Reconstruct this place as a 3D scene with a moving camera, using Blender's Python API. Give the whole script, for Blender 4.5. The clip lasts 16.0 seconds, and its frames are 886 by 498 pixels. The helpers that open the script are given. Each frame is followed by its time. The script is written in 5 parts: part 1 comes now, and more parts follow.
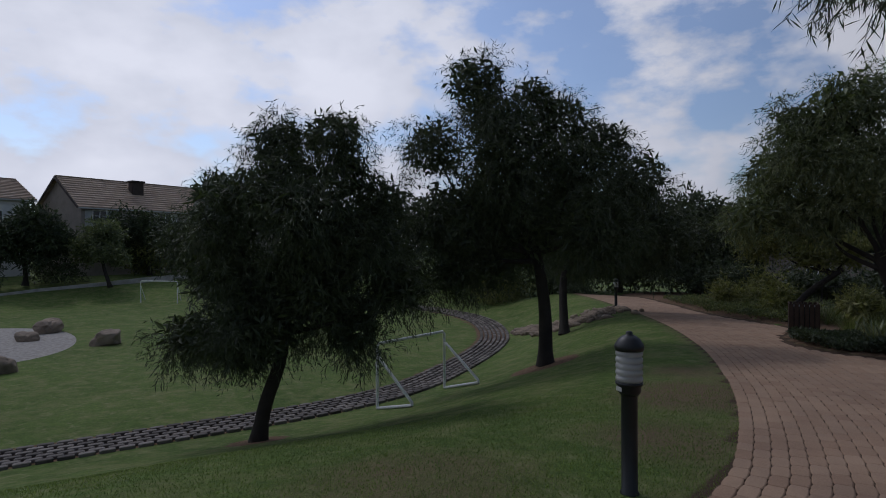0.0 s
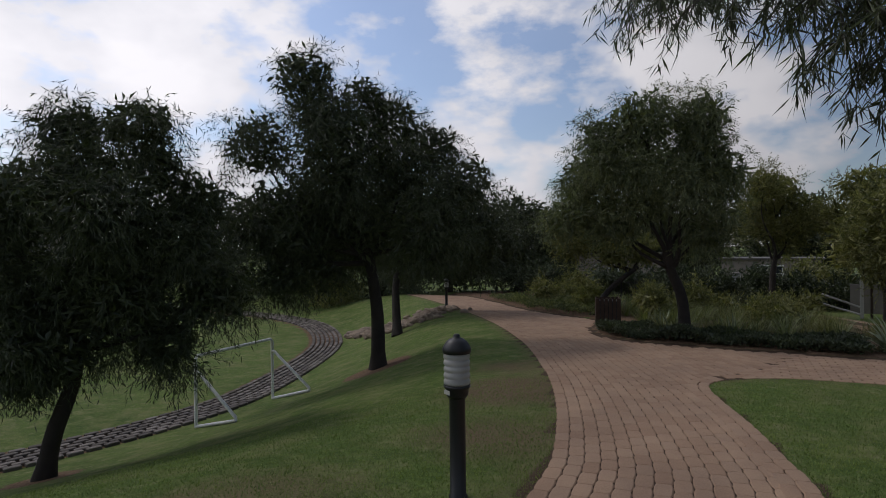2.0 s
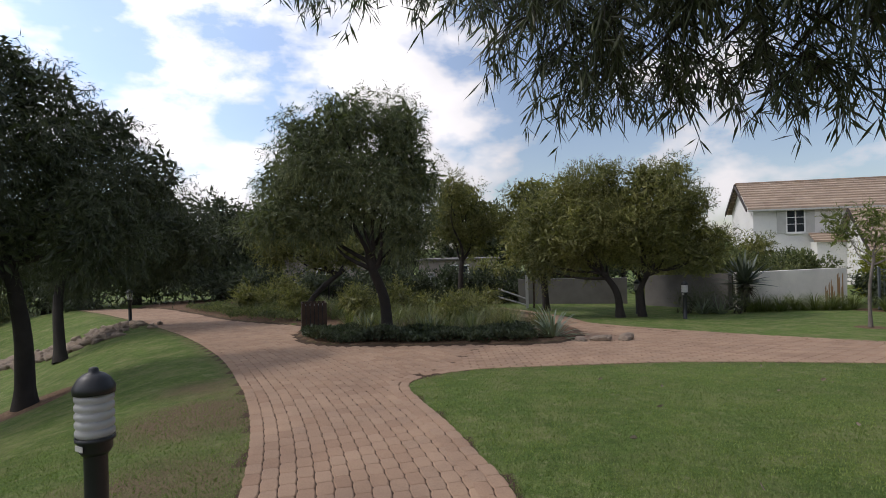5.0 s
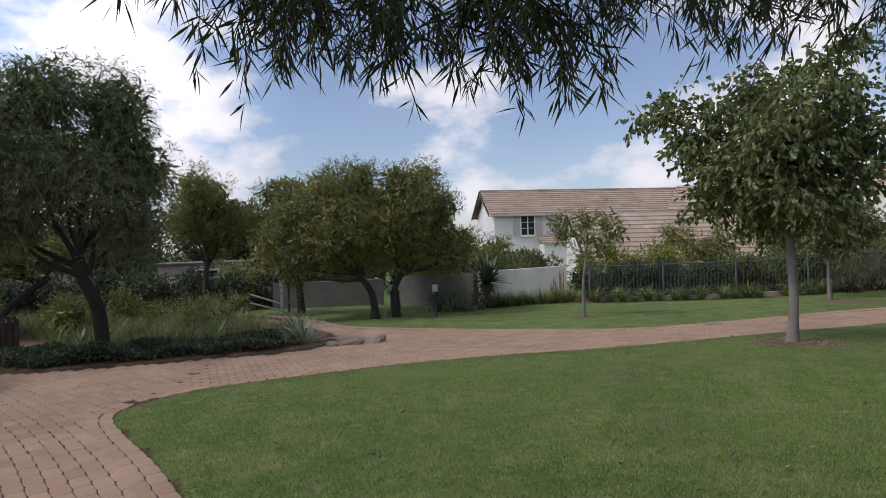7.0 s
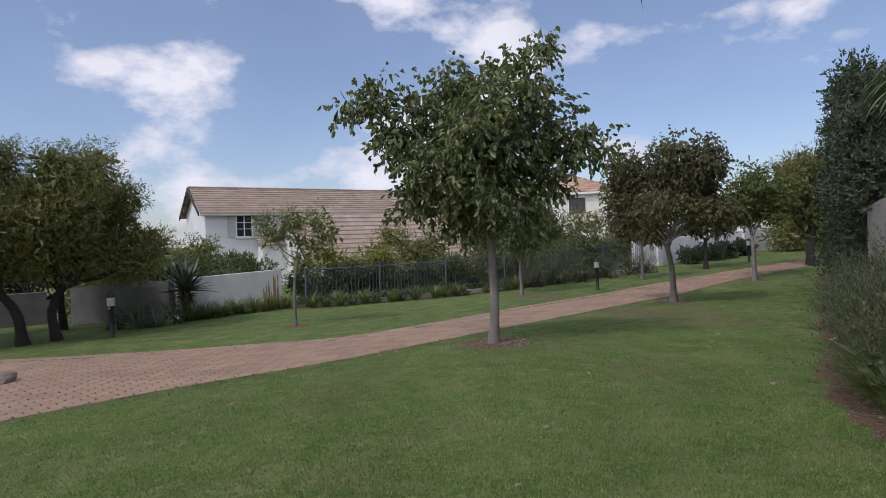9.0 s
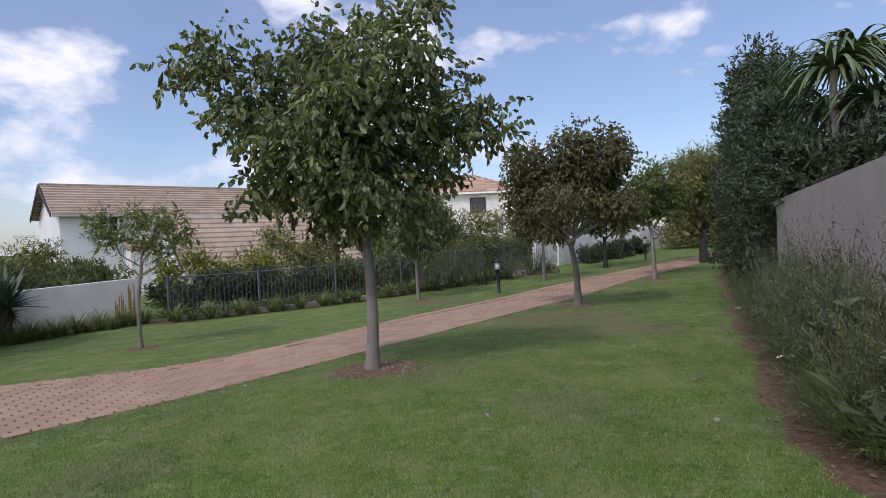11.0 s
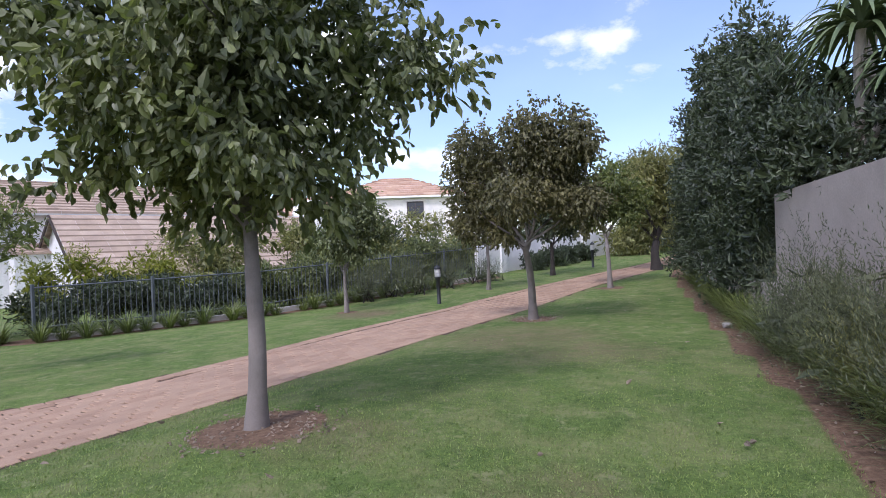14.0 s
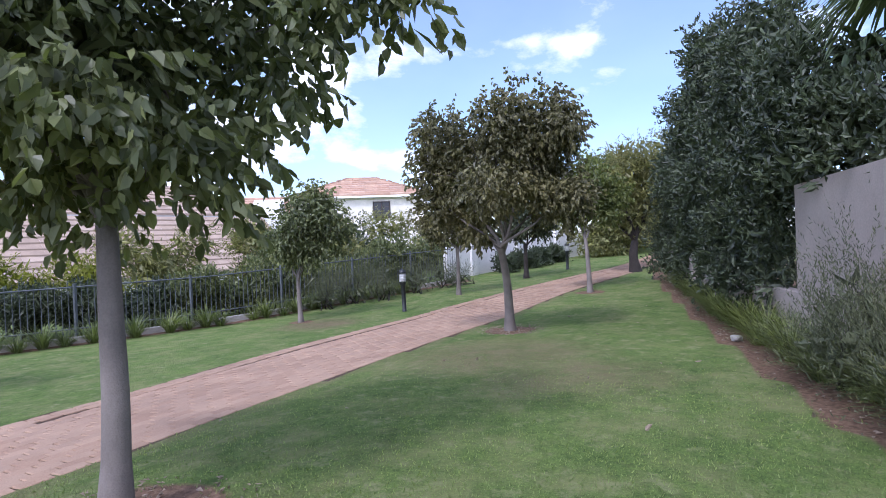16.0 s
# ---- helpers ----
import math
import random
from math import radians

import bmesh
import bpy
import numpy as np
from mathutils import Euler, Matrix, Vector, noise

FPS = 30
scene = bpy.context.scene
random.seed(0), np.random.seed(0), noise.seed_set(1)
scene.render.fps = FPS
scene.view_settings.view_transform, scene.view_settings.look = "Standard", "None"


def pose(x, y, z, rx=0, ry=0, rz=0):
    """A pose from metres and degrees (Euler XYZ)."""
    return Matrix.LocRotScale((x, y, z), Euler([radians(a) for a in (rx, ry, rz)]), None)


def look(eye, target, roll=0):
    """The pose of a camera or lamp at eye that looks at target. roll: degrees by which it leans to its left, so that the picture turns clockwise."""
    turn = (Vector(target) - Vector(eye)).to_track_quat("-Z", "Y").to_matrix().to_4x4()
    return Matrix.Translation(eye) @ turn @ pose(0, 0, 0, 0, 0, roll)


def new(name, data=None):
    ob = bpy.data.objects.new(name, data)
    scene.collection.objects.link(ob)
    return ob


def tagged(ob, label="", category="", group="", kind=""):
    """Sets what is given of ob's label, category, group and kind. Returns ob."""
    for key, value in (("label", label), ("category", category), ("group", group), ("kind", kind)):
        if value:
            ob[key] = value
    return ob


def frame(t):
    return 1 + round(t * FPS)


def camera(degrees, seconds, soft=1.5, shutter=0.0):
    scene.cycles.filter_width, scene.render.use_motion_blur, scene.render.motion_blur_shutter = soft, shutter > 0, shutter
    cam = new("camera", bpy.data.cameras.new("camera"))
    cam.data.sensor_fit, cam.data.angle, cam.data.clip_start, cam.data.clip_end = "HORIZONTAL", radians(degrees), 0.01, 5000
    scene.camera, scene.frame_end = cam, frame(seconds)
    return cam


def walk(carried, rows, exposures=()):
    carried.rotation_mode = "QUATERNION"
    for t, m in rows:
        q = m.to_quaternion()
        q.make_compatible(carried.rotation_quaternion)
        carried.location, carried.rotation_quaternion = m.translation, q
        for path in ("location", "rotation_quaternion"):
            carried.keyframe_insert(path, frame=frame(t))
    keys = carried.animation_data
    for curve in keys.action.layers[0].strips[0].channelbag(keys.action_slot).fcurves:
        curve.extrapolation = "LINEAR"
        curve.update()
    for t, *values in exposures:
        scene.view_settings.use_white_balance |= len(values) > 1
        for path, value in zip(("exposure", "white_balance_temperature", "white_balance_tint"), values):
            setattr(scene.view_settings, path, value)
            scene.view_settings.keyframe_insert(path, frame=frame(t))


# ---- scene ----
cam = camera(73.9, 16.0, soft=0.9)
PATH = [
    (0, (0.211, -0.128, 1.511), (-1.085, 1.396, 1.509), -0.2),
    (0.5, (0.21, -0.112, 1.514), (-0.996, 1.484, 1.513), -0.1),
    (1, (0.196, -0.064, 1.531), (-0.887, 1.618, 1.529), -0.3),
    (1.5, (0.183, -0.015, 1.534), (-0.781, 1.737, 1.531), -0.4),
    (2, (0.146, 0.074, 1.519), (-0.679, 1.896, 1.519), -0.6),
    (2.5, (0.133, 0.082, 1.526), (-0.553, 1.961, 1.526), -0.6),
    (3, (0.106, 0.126, 1.497), (-0.426, 2.054, 1.501), -0.7),
    (3.2, (0.106, 0.15, 1.494), (-0.372, 2.092, 1.498), -0.85),
    (5.3, (0.185, 0.78, 1.496), (0.424, 2.765, 1.492), -1.4),
    (5.5, (0.197, 0.823, 1.493), (0.523, 2.796, 1.486), -1.4),
    (6, (0.281, 0.968, 1.476), (0.801, 2.9, 1.467), -1.4),
    (6.5, (0.415, 1.136, 1.469), (1.083, 3.022, 1.458), -1.4),
    (7, (0.589, 1.266, 1.44), (1.463, 3.064, 1.427), -1.6),
    (7.5, (0.801, 1.479, 1.441), (1.937, 3.125, 1.422), -1.6),
    (8, (1.037, 1.655, 1.434), (2.395, 3.124, 1.408), -1.7),
    (8.5, (1.358, 1.852, 1.426), (2.822, 3.214, 1.396), -1.7),
    (9, (1.788, 2.083, 1.431), (3.362, 3.317, 1.395), -1.9),
    (9.5, (2.134, 2.262, 1.429), (3.782, 3.395, 1.391), -1.9),
    (10, (2.631, 2.456, 1.414), (4.321, 3.524, 1.375), -2.0),
    (10.2, (2.806, 2.516, 1.416), (4.512, 3.559, 1.375), -2.2),
    (12.5, (4.522, 3.321, 1.302), (6.328, 4.18, 1.267), -2.0),
    (13, (4.856, 3.497, 1.284), (6.681, 4.315, 1.251), -2.0),
    (13.5, (5.175, 3.648, 1.278), (7.013, 4.436, 1.247), -2.0),
    (14, (5.479, 3.761, 1.264), (7.324, 4.532, 1.237), -2.1),
    (14.5, (5.825, 3.909, 1.24), (7.683, 4.649, 1.216), -2.1),
    (15, (6.192, 4.038, 1.228), (8.061, 4.751, 1.204), -2.1),
    (15.5, (6.55, 4.158, 1.255), (8.426, 4.852, 1.228), -2.3),
    (16, (6.886, 4.258, 1.248), (8.769, 4.93, 1.222), -2.3),
]
walk(cam, [(t, look(eye, target, roll)) for t, eye, target, roll in PATH],
     exposures=[(0, -2.12, 5900, 15), (3.2, -1.33, 6700, 14), (5.5, -0.82, 6500, 15), (9.0, -0.88, 6100, 18), (12.5, -0.36, 6000, 21), (16, 0.06, 5450, 25)])

# ---- sky and sun ----
SUN_AZ, SUN_EL = radians(172), radians(50)      # azimuth from +x towards +y
world = bpy.data.worlds.new("sky")
scene.world = world
world.use_nodes = True
wn, wl = world.node_tree.nodes, world.node_tree.links
wn.clear()
w_out = wn.new("ShaderNodeOutputWorld")
w_bg = wn.new("ShaderNodeBackground")
w_sky = wn.new("ShaderNodeTexSky")
w_sky.sky_type, w_sky.sun_disc = "NISHITA", False
w_sky.sun_elevation, w_sky.sun_rotation = SUN_EL, radians(90) - SUN_AZ
w_sky.air_density, w_sky.dust_density, w_sky.ozone_density = 1.0, 0.9, 2.5
w_tc = wn.new("ShaderNodeTexCoord")
w_map = wn.new("ShaderNodeMapping")
w_map.inputs["Scale"].default_value = (1.0, 1.0, 1.9)
w_map.inputs["Location"].default_value = (0.9, -0.4, 0.35)
w_n = wn.new("ShaderNodeTexNoise")
w_n.inputs["Scale"].default_value, w_n.inputs["Detail"].default_value = 3.9, 12.0
w_n.inputs["Roughness"].default_value = 0.56
w_ramp = wn.new("ShaderNodeValToRGB")
w_ramp.color_ramp.elements[0].position, w_ramp.color_ramp.elements[1].position = 0.468, 0.568
w_ramp.color_ramp.elements[0].color = (0.12, 0.12, 0.12, 1)      # a thin veil of haze between the clouds
w_n2 = wn.new("ShaderNodeTexNoise")
w_n2.inputs["Scale"].default_value, w_n2.inputs["Detail"].default_value = 4.0, 6.0
w_ramp2 = wn.new("ShaderNodeValToRGB")
w_ramp2.color_ramp.elements[0].color = (6.9, 7.1, 7.6, 1)
w_ramp2.color_ramp.elements[1].color = (9.6, 9.6, 9.8, 1)
w_ramp2.color_ramp.elements[0].position, w_ramp2.color_ramp.elements[1].position = 0.35, 0.62
w_mix = wn.new("ShaderNodeMix")
w_mix.data_type = "RGBA"
wl.new(w_tc.outputs["Generated"], w_map.inputs["Vector"])
wl.new(w_map.outputs["Vector"], w_n.inputs["Vector"])
wl.new(w_map.outputs["Vector"], w_n2.inputs["Vector"])
w_sep = wn.new("ShaderNodeSeparateXYZ")
w_lean = wn.new("ShaderNodeMath")
w_lean.operation = "MULTIPLY_ADD"       # cloud thickens towards the west
w_lean.inputs[1].default_value = -0.085
wl.new(w_tc.outputs["Generated"], w_sep.inputs["Vector"])
wl.new(w_sep.outputs["X"], w_lean.inputs[0])
wl.new(w_n.outputs["Fac"], w_lean.inputs[2])
wl.new(w_lean.outputs["Value"], w_ramp.inputs["Fac"])
wl.new(w_n2.outputs["Fac"], w_ramp2.inputs["Fac"])
wl.new(w_ramp.outputs["Color"], w_mix.inputs["Factor"])
w_dot = wn.new("ShaderNodeVectorMath")      # clouds are thinner and brighter towards the sun
w_dot.operation = "DOT_PRODUCT"
w_dot.inputs[1].default_value = (-0.85, 0.3, 0.43)
wl.new(w_tc.outputs["Generated"], w_dot.inputs[0])
w_glow = wn.new("ShaderNodeMapRange")
for key, value in (("From Min", 0.2), ("From Max", 0.95), ("To Min", 0.94), ("To Max", 2.0)):
    w_glow.inputs[key].default_value = value
wl.new(w_dot.outputs["Value"], w_glow.inputs["Value"])
w_lit = wn.new("ShaderNodeVectorMath")
w_lit.operation = "SCALE"
wl.new(w_glow.outputs["Result"], w_lit.inputs["Scale"])
w_air = wn.new("ShaderNodeVectorMath")      # a bright, slightly hazy blue
w_air.operation = "SCALE"
w_air.inputs["Scale"].default_value = 1.35
wl.new(w_sky.outputs["Color"], w_air.inputs[0])
wl.new(w_air.outputs["Vector"], w_mix.inputs["A"])
wl.new(w_ramp2.outputs["Color"], w_mix.inputs["B"])
wl.new(w_mix.outputs["Result"], w_lit.inputs[0])
wl.new(w_lit.outputs["Vector"], w_bg.inputs["Color"])
wl.new(w_bg.outputs["Background"], w_out.inputs["Surface"])
w_bg.inputs["Strength"].default_value = 0.17

sun = new("sun", bpy.data.lights.new("sun", "SUN"))
sun.data.energy, sun.data.angle, sun.data.color = 2.4, radians(6), (1.0, 0.95, 0.88)
sun_dir = Vector((math.cos(SUN_AZ) * math.cos(SUN_EL), math.sin(SUN_AZ) * math.cos(SUN_EL), math.sin(SUN_EL)))
sun.matrix_world = look(sun_dir * 60, (0, 0, 0))


# ---- materials ----
def nodes_of(name):
    m = bpy.data.materials.new(name)
    m.use_nodes = True
    n, l = m.node_tree.nodes, m.node_tree.links
    return m, n, l, n["Principled BSDF"]


def noise_node(n, l, vec, scale, detail=4.0, rough=0.55):
    t = n.new("ShaderNodeTexNoise")
    t.inputs["Scale"].default_value, t.inputs["Detail"].default_value, t.inputs["Roughness"].default_value = scale, detail, rough
    l.new(vec, t.inputs["Vector"])
    return t.outputs["Fac"]


def ramp_node(n, l, fac, stops):
    r = n.new("ShaderNodeValToRGB")
    while len(r.color_ramp.elements) < len(stops):
        r.color_ramp.elements.new(0.5)
    for e, (p, c) in zip(r.color_ramp.elements, stops):
        e.position, e.color = p, (*c, 1)
    l.new(fac, r.inputs["Fac"])
    return r.outputs["Color"]


def mix_node(n, l, fac, a, b, mode="MIX"):
    m = n.new("ShaderNodeMix")
    m.data_type, m.blend_type = "RGBA", mode
    for key, v in (("Factor", fac), ("A", a), ("B", b)):
        if isinstance(v, (int, float)):
            m.inputs[key].default_value = v
        elif isinstance(v, tuple):
            m.inputs[key].default_value = (*v, 1)
        else:
            l.new(v, m.inputs[key])
    return m.outputs["Result"]


def bump_node(n, l, height, strength, distance, bsdf):
    b = n.new("ShaderNodeBump")
    b.inputs["Strength"].default_value, b.inputs["Distance"].default_value = strength, distance
    l.new(height, b.inputs["Height"])
    l.new(b.outputs["Normal"], bsdf.inputs["Normal"])


def plain(name, color, rough=0.6, metal=0.0, grain=12.0, vary=0.25, bump=0.3, dist=0.01):
    """A painted, stony or wooden surface with stains and fine grain."""
    m, n, l, b = nodes_of(name)
    pos = n.new("ShaderNodeNewGeometry").outputs["Position"]
    big = noise_node(n, l, pos, grain * 0.12, 5)
    fine = noise_node(n, l, pos, grain * 4, 6)
    lo = tuple(c * (1 - vary) for c in color)
    hi = tuple(min(1, c * (1 + vary * 0.7)) for c in color)
    c1 = ramp_node(n, l, big, [(0.3, lo), (0.7, hi)])
    c2 = ramp_node(n, l, fine, [(0.3, (0.8, 0.8, 0.8)), (0.7, (1.1, 1.1, 1.1))])
    l.new(mix_node(n, l, 0.7, c1, c2, "MULTIPLY"), b.inputs["Base Color"])
    b.inputs["Roughness"].default_value, b.inputs["Metallic"].default_value = rough, metal
    bump_node(n, l, fine, bump, dist, b)
    return m


def leaf_mat(name, dark, light, rough=0.5, trans=0.35, back=(0, 0, 0)):
    m, n, l, b = nodes_of(name)
    g = n.new("ShaderNodeNewGeometry")
    col = ramp_node(n, l, g.outputs["Random Per Island"], [(0.0, dark), (0.75, light), (1.0, tuple(c * 1.25 for c in light))])
    big = noise_node(n, l, g.outputs["Position"], 0.9, 3)
    tint = ramp_node(n, l, big, [(0.35, (0.78, 0.8, 0.8)), (0.65, (1.18, 1.12, 0.95))])
    col = mix_node(n, l, 0.8, col, tint, "MULTIPLY")
    l.new(col, b.inputs["Base Color"])
    b.inputs["Roughness"].default_value = rough
    tr = n.new("ShaderNodeBsdfTranslucent")
    l.new(mix_node(n, l, 1.0, col, (1.0, 1.15, 0.55), "MULTIPLY"), tr.inputs["Color"])
    ms = n.new("ShaderNodeMixShader")
    ms.inputs["Fac"].default_value = trans
    l.new(b.outputs["BSDF"], ms.inputs[1])
    l.new(tr.outputs["BSDF"], ms.inputs[2])
    l.new(ms.outputs["Shader"], n["Material Output"].inputs["Surface"])
    return m


def ground_mat():
    m, n, l, b = nodes_of("lawn_and_soil")
    pos = n.new("ShaderNodeNewGeometry").outputs["Position"]
    a = n.new("ShaderNodeAttribute")
    a.attribute_name = "zones"
    sep = n.new("ShaderNodeSeparateColor")
    l.new(a.outputs["Color"], sep.inputs["Color"])
    broad = noise_node(n, l, pos, 0.35, 5)
    mid = noise_node(n, l, pos, 3.0, 6, 0.65)
    fine = noise_node(n, l, pos, 60, 5, 0.7)
    grass = ramp_node(n, l, broad, [(0.3, (0.086, 0.138, 0.038)), (0.7, (0.126, 0.184, 0.055))])
    grass = mix_node(n, l, 0.8, grass, ramp_node(n, l, mid, [(0.3, (0.72, 0.75, 0.7)), (0.72, (1.25, 1.2, 1.1))]), "MULTIPLY")
    grass = mix_node(n, l, 0.8, grass, ramp_node(n, l, fine, [(0.3, (0.5, 0.52, 0.5)), (0.7, (1.4, 1.4, 1.3))]), "MULTIPLY")
    grass = mix_node(n, l, 0.7, grass, ramp_node(n, l, noise_node(n, l, pos, 15, 5, 0.7), [(0.33, (0.55, 0.6, 0.55)), (0.7, (1.4, 1.35, 1.2))]), "MULTIPLY")
    straw = ramp_node(n, l, noise_node(n, l, pos, 1.7, 9, 0.72), [(0.45, (0, 0, 0)), (0.70, (0.8, 0.8, 0.8))])
    grass = mix_node(n, l, straw, grass, (0.215, 0.215, 0.092))
    fleck = ramp_node(n, l, noise_node(n, l, pos, 4.6, 8, 0.74), [(0.54, (0, 0, 0)), (0.67, (0.85, 0.85, 0.85))])
    grass = mix_node(n, l, fleck, grass, (0.225, 0.235, 0.11))
    dry = ramp_node(n, l, fine, [(0.3, (0.080, 0.058, 0.034)), (0.7, (0.235, 0.180, 0.105))])
    soil = ramp_node(n, l, noise_node(n, l, pos, 18, 8, 0.7), [(0.3, (0.075, 0.047, 0.030)), (0.55, (0.185, 0.118, 0.075)), (0.75, (0.30, 0.205, 0.140))])
    sand = ramp_node(n, l, fine, [(0.3, (0.055, 0.036, 0.025)), (0.7, (0.12, 0.082, 0.056))])

    def edge(channel, width, jitter):
        s = n.new("ShaderNodeMath")
        s.operation = "ADD"
        k = n.new("ShaderNodeMath")
        k.operation = "MULTIPLY_ADD"
        k.inputs[1].default_value, k.inputs[2].default_value = jitter, -jitter / 2
        l.new(mid, k.inputs[0])
        l.new(channel, s.inputs[0])
        l.new(k.outputs[0], s.inputs[1])
        r = n.new("ShaderNodeMapRange")
        r.inputs["From Min"].default_value, r.inputs["From Max"].default_value = 0.5 - width, 0.5 + width
        l.new(s.outputs[0], r.inputs["Value"])
        return r.outputs["Result"]

    c = mix_node(n, l, edge(sep.outputs["Green"], 0.35, 1.0), grass, dry)
    c = mix_node(n, l, edge(sep.outputs["Red"], 0.12, 0.5), c, soil)
    c = mix_node(n, l, edge(sep.outputs["Blue"], 0.1, 0.05), c, sand)
    l.new(c, b.inputs["Base Color"])
    b.inputs["Roughness"].default_value = 0.95
    b.inputs["Specular IOR Level"].default_value = 0.15
    bump_node(n, l, fine, 0.7, 0.03, b)
    return m


def brick_mat(name, stops, island=False):
    m, n, l, b = nodes_of(name)
    rnd = n.new("ShaderNodeNewGeometry").outputs["Random Per Island"] if island else n.new("ShaderNodeObjectInfo").outputs["Random"]
    pos = n.new("ShaderNodeNewGeometry").outputs["Position"]
    col = ramp_node(n, l, rnd, stops)
    wear = noise_node(n, l, pos, 1.2, 6, 0.65)
    fine = noise_node(n, l, pos, 90, 5, 0.7)
    col = mix_node(n, l, 0.8, col, ramp_node(n, l, wear, [(0.3, (0.75, 0.72, 0.72)), (0.7, (1.15, 1.12, 1.08))]), "MULTIPLY")
    col = mix_node(n, l, 0.7, col, ramp_node(n, l, fine, [(0.3, (0.7, 0.7, 0.7)), (0.7, (1.2, 1.2, 1.2))]), "MULTIPLY")
    l.new(col, b.inputs["Base Color"])
    b.inputs["Roughness"].default_value = 0.9
    b.inputs["Specular IOR Level"].default_value = 0.25
    bump_node(n, l, fine, 0.5, 0.006, b)
    return m


BRICK = [(0.0, (0.315, 0.210, 0.142)), (0.35, (0.345, 0.236, 0.160)), (0.7, (0.375, 0.262, 0.180)), (1.0, (0.335, 0.235, 0.163))]
M_GROUND = ground_mat()
M_BRICK = brick_mat("clay_paver", BRICK)
M_BRICKS = brick_mat("clay_pavers", BRICK, True)
GREY = [(0.0, (0.10, 0.09, 0.082)), (0.6, (0.17, 0.155, 0.14)), (1.0, (0.24, 0.22, 0.20))]
M_BLOCK = brick_mat("concrete_block", GREY)
M_BLOCKS = brick_mat("concrete_blocks", GREY, True)
M_BARK = plain("dark_bark", (0.035, 0.028, 0.023), 0.9, 0, 25, 0.4, 0.9, 0.02)
M_BARK_PALE = plain("grey_bark", (0.19, 0.165, 0.145), 0.85, 0, 25, 0.3, 0.6, 0.008)
M_BARK_ALOE = plain("pale_aloe_bark", (0.42, 0.37, 0.31), 0.8, 0, 25, 0.25, 0.5, 0.006)
M_KAREE = leaf_mat("karee_leaf", (0.029, 0.039, 0.020), (0.072, 0.090, 0.044), 0.45, 0.2)
M_OLIVE = leaf_mat("olive_leaf", (0.092, 0.101, 0.035), (0.229, 0.229, 0.085), 0.5, 0.32)
# a paler, greyer green than karee_leaf
M_GREY_GREEN = leaf_mat("grey_green_leaf", (0.068, 0.086, 0.046), (0.176, 0.201, 0.104), 0.45, 0.28)
M_BROAD = leaf_mat("broad_leaf", (0.064, 0.083, 0.033), (0.176, 0.199, 0.084), 0.45, 0.32)
M_RUST = leaf_mat("rusty_leaf", (0.062, 0.062, 0.026), (0.154, 0.145, 0.066), 0.5, 0.3)
M_LIGHT = leaf_mat("light_leaf", (0.071, 0.097, 0.028), (0.173, 0.200, 0.065), 0.5, 0.4)
M_YELLOW = leaf_mat("yellow_green_leaf", (0.112, 0.128, 0.015), (0.225, 0.240, 0.034), 0.5, 0.4)
M_HEDGE = leaf_mat("hedge_leaf", (0.022, 0.034, 0.017), (0.068, 0.089, 0.047), 0.5, 0.2)
M_GREY = leaf_mat("grey_leaf", (0.048, 0.059, 0.035), (0.120, 0.132, 0.080), 0.6, 0.25)
M_WISP = leaf_mat("wispy_leaf", (0.044, 0.056, 0.029), (0.128, 0.143, 0.076), 0.6, 0.25)
M_STRAP = leaf_mat("strap_leaf", (0.066, 0.092, 0.026), (0.176, 0.211, 0.070), 0.45, 0.3)
M_ALOE = leaf_mat("aloe_leaf", (0.125, 0.160, 0.105), (0.24, 0.29, 0.19), 0.5, 0.05)
M_ALOE_DARK = leaf_mat("dark_aloe_leaf", (0.045, 0.062, 0.048), (0.100, 0.125, 0.095), 0.5, 0.05)
M_ALOE_TREE = leaf_mat("tree_aloe_leaf", (0.060, 0.090, 0.036), (0.135, 0.175, 0.080), 0.45, 0.1)
M_BLADE = leaf_mat("grass_blade", (0.120, 0.180, 0.050), (0.215, 0.275, 0.092), 0.6, 0.3)
M_WALL = plain("cream_plaster", (0.76, 0.72, 0.64), 0.9, 0, 14, 0.12, 0.25, 0.004)
# taupe, taken darker so the colour carries the boundary wall's shade
M_WALL_DIM = plain("taupe_plaster_with_shade", (0.315, 0.272, 0.236), 0.9, 0, 14, 0.14, 0.3, 0.004)
# grey plaster, made darker so the colour itself holds the walls' shade
M_WALL_DARK = plain("grey_plaster_with_shade", (0.17, 0.16, 0.15), 0.9, 0, 14, 0.2, 0.3, 0.004)
M_HOUSE = plain("white_plaster", (0.74, 0.73, 0.70), 0.9, 0, 8, 0.08, 0.2, 0.004)
M_TILE = brick_mat("roof_tile", [(0.0, (0.375, 0.292, 0.222)), (0.6, (0.42, 0.33, 0.255)), (1.0, (0.465, 0.372, 0.292))], True)
M_TILE_RED = brick_mat("red_roof_tile", [(0.0, (0.40, 0.26, 0.18)), (0.6, (0.47, 0.32, 0.23)), (1.0, (0.53, 0.38, 0.28))], True)
M_DARK = plain("black_paint", (0.018, 0.02, 0.022), 0.45, 0.2, 30, 0.3, 0.15, 0.002)
M_TRIM = plain("dark_brown_timber", (0.045, 0.03, 0.025), 0.7, 0, 30, 0.3, 0.3, 0.003)
M_WOOD = plain("brown_slats", (0.060, 0.036, 0.024), 0.75, 0, 40, 0.35, 0.5, 0.004)
M_WHITE = plain("white_paint", (0.82, 0.82, 0.80), 0.45, 0, 20, 0.1, 0.1, 0.002)
